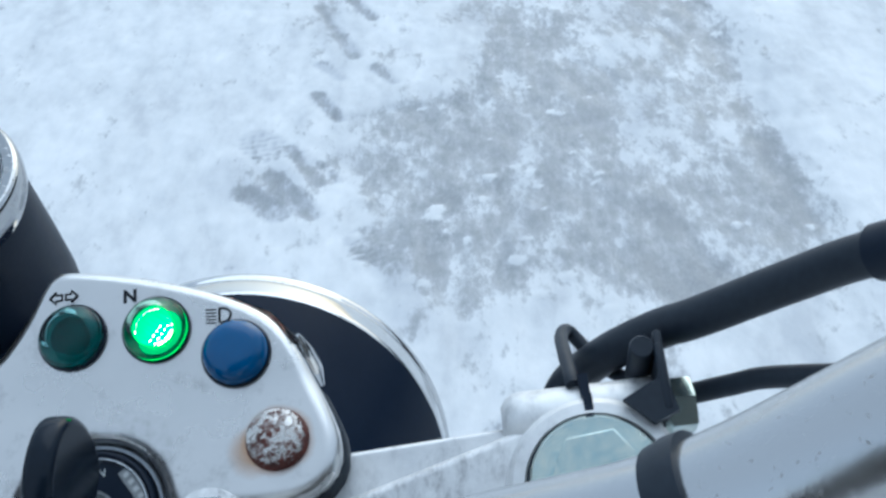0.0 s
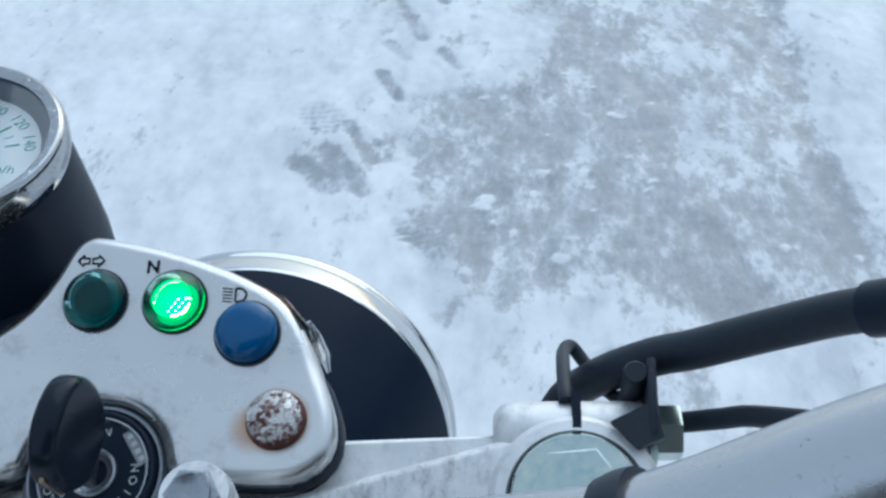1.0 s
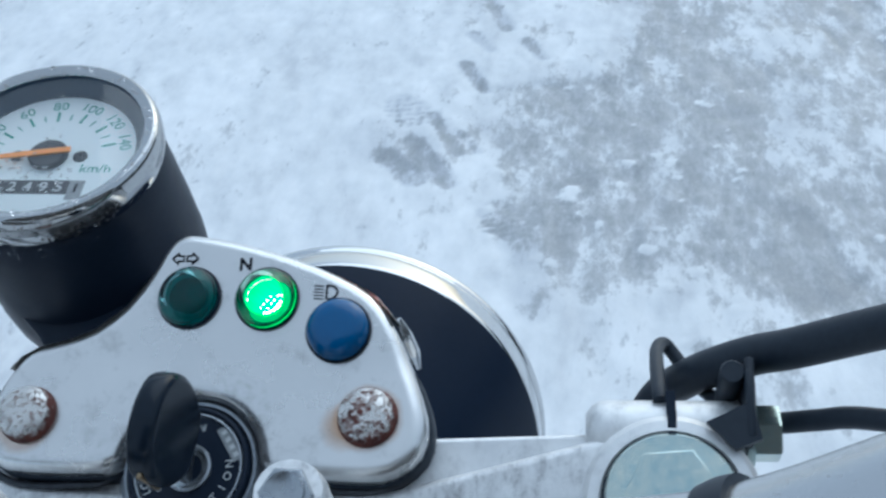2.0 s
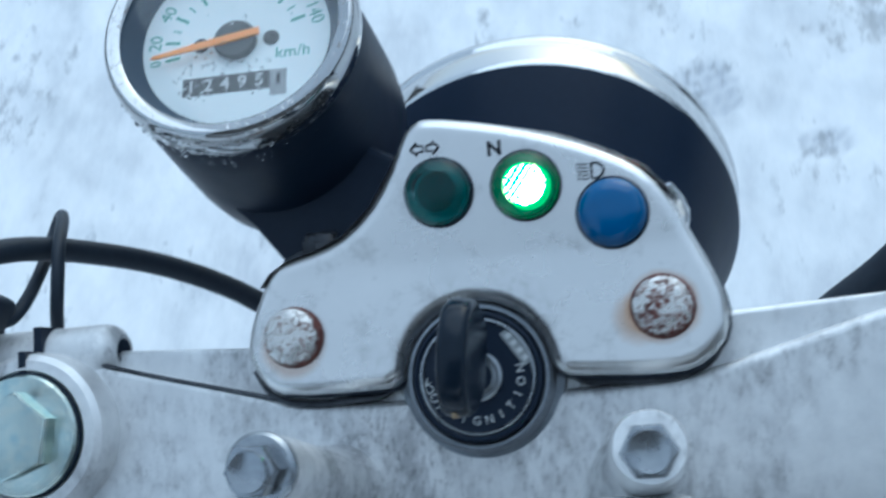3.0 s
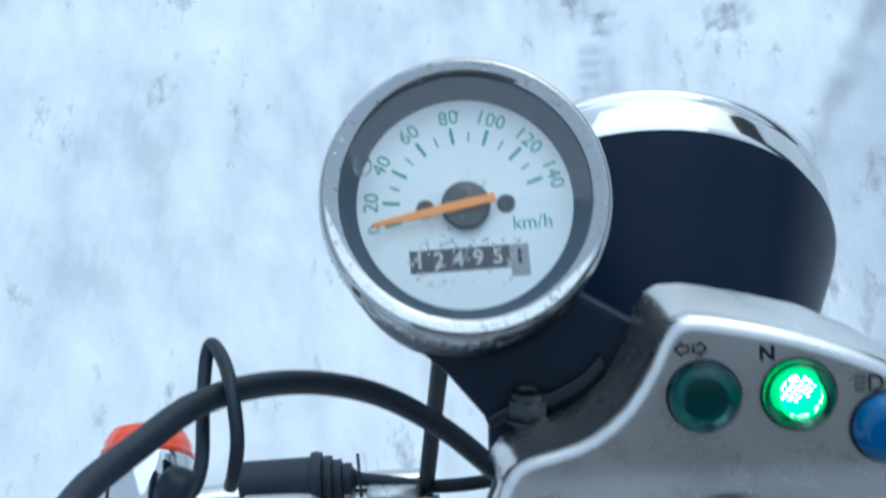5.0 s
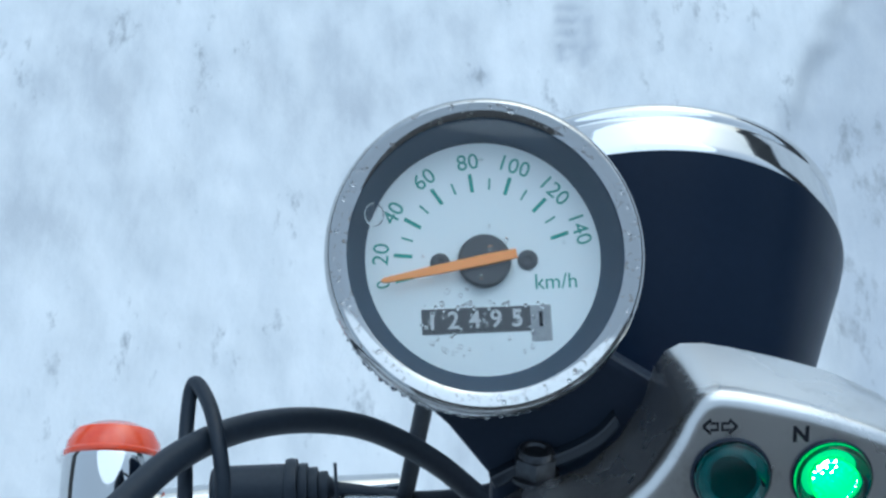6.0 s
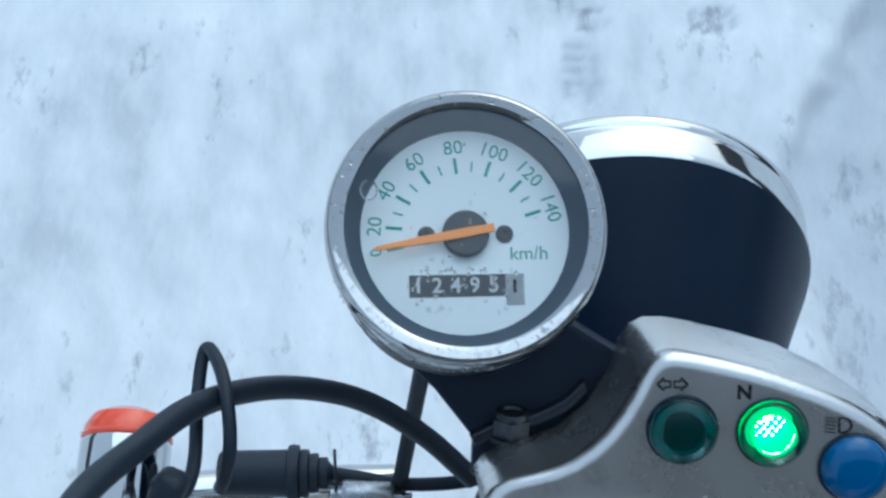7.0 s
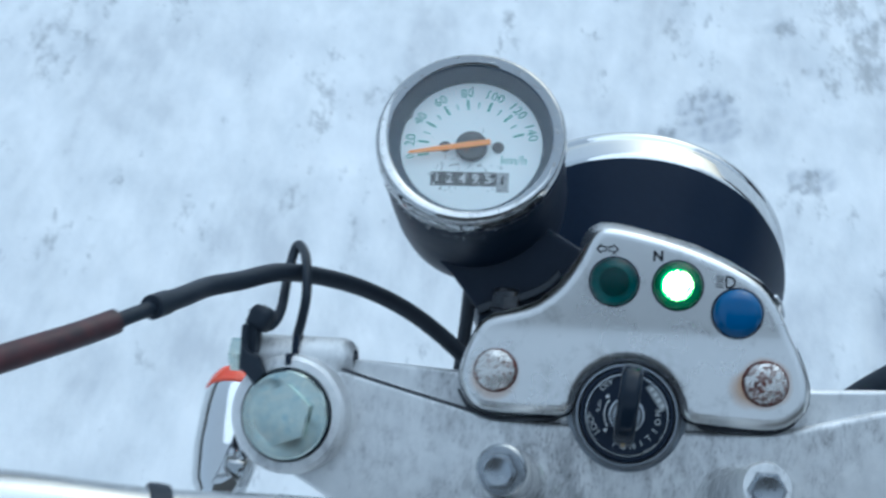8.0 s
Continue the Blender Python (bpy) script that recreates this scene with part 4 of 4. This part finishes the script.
def build_speedometer():
    cup = ((32.0, 5.0), (34.0, 3.5), (35.5, -1), (36.2, -10), (37.0, -30), (37.3, -47), (36.6, -58), (33, -65), (20, -68), (0, -68))
    meter = part("speedometer", lathe(cup, CUP_AT, 72), BLACK_PLASTIC, bike, "round speedometer in a black cup, wet with drops")
    part("bezel", lathe(((33.6, 0.2), (35.2, 0.0), (36.0, 2.4), (36.25, 6.0), (36.0, 8.7), (35.5, 10.2), (34.9, 11.1), (34.2, 11.4), (33.4, 11.2), (32.3, 10.8), (31.4, 10.4), (31.05, 10.1), (31.0, 8.0)), DIAL_AT, 96), CHROME_WORN, meter, "pitted chrome bezel")
    part("inner_ring", lathe(((31.0, 9.6), (30.6, 8.2), (27.3, 0.4), (27.1, 0.0)), DIAL_AT, 72), REHAUT, meter, "dark grey inner ring")
    dial = part("dial_face", lathe(((28.4, -0.2), (28.4, 0.0), (0, 0.0)), DIAL_AT, 72), DIAL, meter, "white dial")
    pane = part("dial_glass", lathe(((0, 9.2), (31.3, 9.2)), DIAL_AT, 64), PANE, meter, "clear glass with drops")
    pane.visible_shadow = False
    centre = DIAL_AT @ Matrix.Translation((0.1, -0.9, 0))
    scale = (190.5, 173.7, 149.2, 123.0, 96.4, 70.0, 43.3, 17.0)
    for k, degree in enumerate(scale):
        a = radians(degree)
        c, s = math.cos(a), math.sin(a)
        m = centre @ Matrix.Translation((18.6 * c, 18.6 * s, 0.06)) @ Matrix.Rotation(a, 4, "Z")
        part("major_tick", block((4.3, 0.85, 0.1), m, 0), MARK_GREEN, dial)
        m = centre @ Matrix.Translation((23.5 * c, 23.5 * s, 0.06)) @ Matrix.Rotation(a - math.pi / 2, 4, "Z")
        part("dial_number", lettering(str(20 * k), 3.8 if k else 3.1, m, 0.03), MARK_GREEN, dial, "green printed number")
        if k > 1:
            b = radians((scale[k - 1] + degree) / 2)
            m = centre @ Matrix.Translation((18.3 * math.cos(b), 18.3 * math.sin(b), 0.06)) @ Matrix.Rotation(b, 4, "Z")
            part("minor_tick", block((2.7, 0.42, 0.1), m, 0), MARK_GREEN, dial)
    part("dial_unit", lettering("km/h", 3.6, DIAL_AT @ Matrix.Translation((16.4, -6.2, 0.06)), 0.03), MARK_GREEN, dial, "green printed km/h")
    window = part("odometer_window", block((25.0, 5.8, 0.16), DIAL_AT @ Matrix.Translation((-2.3, -14.3, 0.05)), 0), HUB, dial, "dark odometer window")
    part("odometer_frame", block((4.7, 8.2, 0.2), DIAL_AT @ Matrix.Translation((12.4, -15.5, 0.07)), 0), LABEL_GREY, dial, "pale last odometer wheel")
    part("odometer_stroke", block((0.9, 3.4, 0.1), DIAL_AT @ Matrix.Translation((12.4, -14.6, 0.2)), 0), MARK_BLACK, dial)
    for k, ch in enumerate("12495"):
        part("odometer_digit", lettering(ch, 4.0, DIAL_AT @ Matrix.Translation((-12.4 + 4.85 * k, -14.3, 0.16)), 0.03, 0.1), MARK_WHITE, dial, "white odometer digit")
    for s in (-1, 1):
        part("dial_screw", lathe(((2.3, 0.0), (2.3, 0.5), (1.9, 0.7), (0.8, 0.6), (0.7, 0.3), (0, 0.3)), centre @ Matrix.Translation((10.1 * s, 0, 0)), 24), HUB, dial)
    part("needle_hub", lathe(((6.1, 0.0), (6.1, 2.4), (5.6, 3.0), (0, 3.1)), centre, 40), HUB, dial, "dark grey hub")
    ang = radians(189.5)
    tip = rounded(((-7.4, -1.1), (-7.4, 1.1), (0, 1.25), (12, 1.05), (23.4, 0.6), (24.2, 0.0), (23.4, -0.6), (12, -1.05), (0, -1.25)), 1)
    bm = prism(tip, 3.3, 4.1, 0.2, 1)
    bm.transform(centre @ Matrix.Rotation(ang, 4, "Z"))
    part("needle", bm, NEEDLE, dial, "orange needle resting at zero")
    # foot and bracket
    plate = ((-61.5, 23), (-62, 12), (-50, 4), (-26, 16), (-14, 46), (-40, 62), (-76, 58), (-80, 44), (-72.5, 37))
    foot = part("meter_bracket", prism(plate, -48, -34, 2.0, 2), BLACK_PLASTIC, bike, "black bracket below the speedometer")
    tab = spline(((-60.5, 21.5, 0), (-52, 25.5, 0), (-42, 28, 0), (-33, 32.5, 0), (-27.5, 38, 0)), 6)
    tab = [(p.x, p.y) for p in tab]
    part("bracket_tab", prism(tab + [(u - 1.6, v + 3.4) for u, v in tab[::-1]], -38, -28.5, 0.8, 2), BRACKET, foot, "glossy black flange bolted to the panel")
    # the bolt's dark colour holds the shade below the panel
    top, axis = Vector((-49.7, 32.2, -29.5)), Vector((0.05, 0.97, 0.23))
    part("bracket_bolt", merged(rod(top - axis * 8.4, top, ((0, 0), (6.6, 0), (6.6, 1.2), (4.9, 1.6), (4.9, 7.6), (4.4, 8.4), (3.4, 8.2), (3.0, 7.4), (0, 7.2)), 32), hexagon(5.9, 1.4, 6.6, along(top - axis * 8.4, top), 0.5)), DARK_STEEL, foot, "wet steel hexagon bolt, coloured dark for the shade it sits in")


build_speedometer()


def build_drops():
    rng = np.random.RandomState(5)
    bm = bmesh.new()
    n = 0
    while n < 240:
        a, kind = rng.uniform(0, 2 * math.pi), rng.rand()
        if kind < 0.6:
            a = rng.normal(-math.pi * 0.64, 0.5)
            r, h = 36.0 - rng.rand() * 0.2, rng.uniform(-5, 8)
            if h < 0.8:
                r = 36.0
        elif kind < 0.8:
            r, h = rng.uniform(32.2, 34.0), 11.6
        else:
            r, h = rng.uniform(0, 29), 9.3
            if rng.rand() < 0.6:
                r, a = rng.uniform(12, 24), rng.normal(-math.pi * 0.6, 0.5)
        size = rng.uniform(0.25, 0.8) * (1.0 if h > 0.8 else 0.55) if kind < 0.6 else rng.uniform(0.25, 0.6) if kind < 0.8 else rng.uniform(0.2, 0.6)
        m = DIAL_AT @ Matrix.Translation((r * math.cos(a), r * math.sin(a), h)) @ Matrix.Diagonal((size, size * rng.uniform(0.8, 1.3), size * 0.7, 1))
        bmesh.ops.create_icosphere(bm, subdivisions=2, radius=1.0, matrix=m)
        n += 1
    bmesh.ops.create_icosphere(bm, subdivisions=3, radius=1.0, matrix=DIAL_AT @ Matrix.Translation((-24.6, 9.6, 9.2)) @ Matrix.Diagonal((2.2, 2.7, 0.24, 1)))
    for k in range(34):
        size = rng.uniform(0.22, 0.55)
        m = DIAL_AT @ Matrix.Translation((rng.uniform(-15, 13), -11.6 + rng.normal(0, 0.4) if k < 16 else rng.uniform(-18.5, -11), 9.25)) @ Matrix.Diagonal((size, size * rng.uniform(0.8, 1.6), size * 0.7, 1))
        bmesh.ops.create_icosphere(bm, subdivisions=2, radius=1.0, matrix=m)
    drops = new("water_drops")
    drops.location = wp(-63, 85, 0)
    tagged(drops, "beads of melt water on the speedometer", "water drops", kind="stuff")
    part("drop", bm, GLASS, drops)


build_drops()

# ---- headlamp, in world metres about its own axis ----
LAMP_AT = Matrix.Translation((0.0058, 0.1490, 0.8833)) @ Matrix.Rotation(radians(1.6), 4, "Z") @ Matrix.Rotation(radians(-108.8), 4, "X") @ Matrix.Scale(0.001, 4)


def build_headlamp():
    shell = ((82, -18), (84.6, -21.2), (82.6, -26), (76.5, -38), (69.0, -53), (60.6, -70), (49.5, -88), (36, -104), (20, -115), (0, -118))
    lamp = part("headlamp", lathe(shell, segments=96), BLACK_GLOSS, bike, "glossy black headlamp shell", base=LAMP_AT)
    band = ((78, -0.8), (82.4, 0.3), (85.2, 0.2), (86.5, -0.8), (87.0, -2.4), (86.8, -4.2), (86.2, -5.6), (85.9, -6.0), (85.8, -6.6), (85.9, -7.4), (85.75, -10.0), (85.5, -14.0), (85.15, -18.0), (84.8, -21.0), (84.3, -21.6), (82, -21.6))
    part("headlamp_rim", lathe(band, segments=96), CHROME, lamp, "bright chrome rim", base=LAMP_AT)
    part("headlamp_glass", lathe(((79, -1.0), (63, 6.5), (34, 11.5), (0, 13.5)), segments=64), CLEAR, lamp, base=LAMP_AT)
    part("headlamp_bowl", lathe(((79, -1.4), (61, -27), (29, -45), (0, -50)), segments=64), CHROME, lamp, base=LAMP_AT)


build_headlamp()


def build_handlebar():
    def bar(s):
        return [(s * u, v, w) for u, v, w in ((0, -55, 52), (30, -55, 52), (48, -55, 54), (72, -54, 69), (100, -51, 88), (135, -49, 108), (170, -44, 130), (210, -42, 150), (260, -54, 165), (330, -95, 175))]
    low = {72: -53.5, 100: -53.2, 135: -53.6, 170: -46, 210: -38.5, 260: -46}
    line = bar(-1)[::-1] + [(u, low[u] if u in low else v, w) for u, v, w in bar(1)[1:]]
    handlebar = part("handlebar", tube(line, 11.0, 32, 8), CHROME_DULL, bike, "dull frosted chrome handlebar tube")
    for s in (-1, 1):
        p, q = (Vector((135.5, -53.5, 108.3)), Vector((170, -46, 130))) if s > 0 else (Vector(bar(s)[5]), Vector(bar(s)[6]))
        part("bar_strap", rod(p, q, ((10.6, -3.2), (12.2, -3.0), (12.5, 0), (12.2, 3.0), (10.6, 3.2)), 32), RUBBER, handlebar, "black rubber strap")
    return handlebar


build_handlebar()


def build_cables():
    left = ((-61.9, -11.4, -108.4), (-78.9, 7, -98), (-97.3, 22.2, -83), (-114.2, 31.2, -62.8), (-129.2, 35.1, -40.9), (-140.5, 34.9, -16.1), (-149, 29.5, 7), (-154, 25.5, 28), (-155, 20.8, 48), (-157, 16.2, 67))
    part("clutch_cable", tube(left, 3.8, 20, 8), RUBBER, bike, "thick black cable sheath")
    part("sheath_end", tube(((-156.2, 18, 60), (-157.2, 15.8, 69)), 4.3, 20, 1, False), RUBBER, bike)
    part("cable_core", tube(((-156.8, 16.6, 65), (-161, 12.0, 79), (-166, 8.0, 89)), 2.6, 16, 6), RUBBER, bike)
    part("red_sleeve", tube(((-163, 10.4, 83), (-167, 7.4, 90), (-170.8, 4.3, 98.7), (-187.6, -6.8, 127.8), (-215, -25, 170)), (4.2, 4.2, 4.2, 4.4, 4.6), 20, 8), RED_SLEEVE, bike, "faded red-brown sleeve")
    right = ((60, -26, -72), (84, -11, -67), (98, -1, -66), (112, 8.5, -62), (122, 17, -54), (127.5, 21.8, -45), (134.8, 21.5, -29), (142, 21.2, -18), (152, 21.4, -9), (161, 20, 0), (180.5, 19, 18), (195, 16, 36), (215, 8, 62))
    part("throttle_hose", tube(right, 5.5, 24, 8), RUBBER, bike, "thick black hose")
    part("hose_sleeve", tube(((197, 15.4, 38), (215, 8, 62), (236, -6, 90)), 6.8, 24, 8), BLACK_PLASTIC, bike, "black hose sleeve")
    part("brake_hose", tube(((120, 6, -50), (138, 9, -32), (155.5, 4.6, -16.5), (166.3, 2.8, -7.1), (176.2, 0.6, 2), (198, -10, 24), (215, -30, 60)), 2.9, 16, 8), RUBBER, bike, "thin black hose")
    part("speedometer_cable", tube(((-63, 76, -62), (-66, 78, -78), (-71.5, 70, -99), (-80, 33, -135), (-98.4, -52, -211), (-118, -145, -296), (-135, -215, -400), (-150, -290, -560)), 3.5, 16, 8), RUBBER, bike, "black cable running down to the wheel")


build_cables()


def build_switch():
    """Cable adjuster with a rubber boot under the yoke's left arm."""
    boot = [(0, -3), (9.0, -3), (12.4, -2.2), (12.8, 0), (12.4, 2.4), (10.2, 3.0)]
    for k in range(3):
        boot += [(10.6 - 1.8 * k, 4.0 + 4.2 * k), (10.6 - 1.8 * k, 6.6 + 4.2 * k), (8.6 - 1.8 * k, 7.2 + 4.2 * k)]
    boot += [(3.4, 17.4), (0, 17.6)]
    body = part("cable_boot", merged(rod((-176, -35.4, -195.6), (-141, -35.8, -198.2), ((0, 0), (8.6, 0), (10.0, 1.2), (10.6, 34), (0, 34))), rod((-143, -35.8, -198.1), (-125, -35.8, -199.6), boot)), RUBBER, bike, "ribbed black rubber boot")
    part("switch_wire", tube(((-128, -35.8, -199.4), (-113, -38, -199.6), (-98, -40.5, -199.8), (-82, -41, -201), (-65, -39.5, -202.4), (-40, -34, -204)), 3.1, 14, 6), RUBBER, body)
    part("adjuster", rod((-126, -44, -194), (-92, -46, -196), ((0, 0), (3, 0), (3, 5), (6.4, 5), (7.0, 6.5), (7.0, 26), (6.0, 28), (2.6, 28), (2.6, 36), (0, 36))), STEEL, body, "bright metal adjuster")
    part("wire_tie", tube(((-124.4, -24, -196), (-123.8, -33, -193.5), (-123.2, -42, -191)), 0.7, 8, 4), RUBBER, body)


build_switch()


def build_forks():
    lean = Matrix.Rotation(radians(-18), 4, "X")
    for s in (-1, 1):
        at = Matrix.Translation((s * 128.5, -21, -12)) @ lean
        down = (PANEL.to_3x3() @ (lean.to_3x3() @ Vector((0, 0, -1)))).z
        length = -(wp(s * 128.5, -21, -12).z + 0.004) / down
        leg = part("fork_tube", lathe(((16.5, 0), (16.5, -420), (0, -420)), at, 32), CHROME, bike, "chrome fork tube")
        part("fork_slider", lathe(((17, -405), (21, -405), (22, -410), (21, -430), (21, 40 - length), (16, -length), (0, -length)), at, 32), ALLOY, leg, "cast fork slider")
        part("lower_clamp", lathe(((16.6, -190), (24, -190), (25, -193), (25, -228), (24, -231), (16.6, -231)), at, 40), ALLOY, leg)
    middle = Matrix.Translation((0, -21, -12)) @ lean
    part("lower_yoke", block((232, 34, 34), middle @ Matrix.Translation((0, 0, -210)), 5.0), ALLOY, bike, "lower fork yoke")
    part("steering_stem", lathe(((14, -20), (14, -200)), middle, 24), BLACK_PLASTIC, bike)


build_forks()


def build_indicator():
    body_at = Matrix.Translation((-0.205, 0.0766, 0.826)) @ Matrix.Rotation(radians(-90), 4, "X") @ Matrix.Scale(0.001, 4)
    lampb = part("turn_indicator", lathe(((0, -66), (9, -64), (15.0, -55), (18.8, -36), (20.2, -14), (20.4, -2), (19.8, 0), (0, 0)), segments=40), CHROME, bike, "chrome turn indicator body", base=body_at)
    part("indicator_lens", lathe(((19.6, 0), (20.5, 0.8), (20.6, 2.2), (19.8, 3.0), (19.4, 6.5), (16.4, 11.8), (9.5, 14.8), (0, 15.6)), segments=40), ORANGE_LENS, lampb, "orange indicator lens", base=body_at)
    part("indicator_stalk", tube(((0, 6, -24), (60, 16, -16), (122, 26, -11)), 10, 20, 4), CHROME, lampb, base=body_at)


build_indicator()
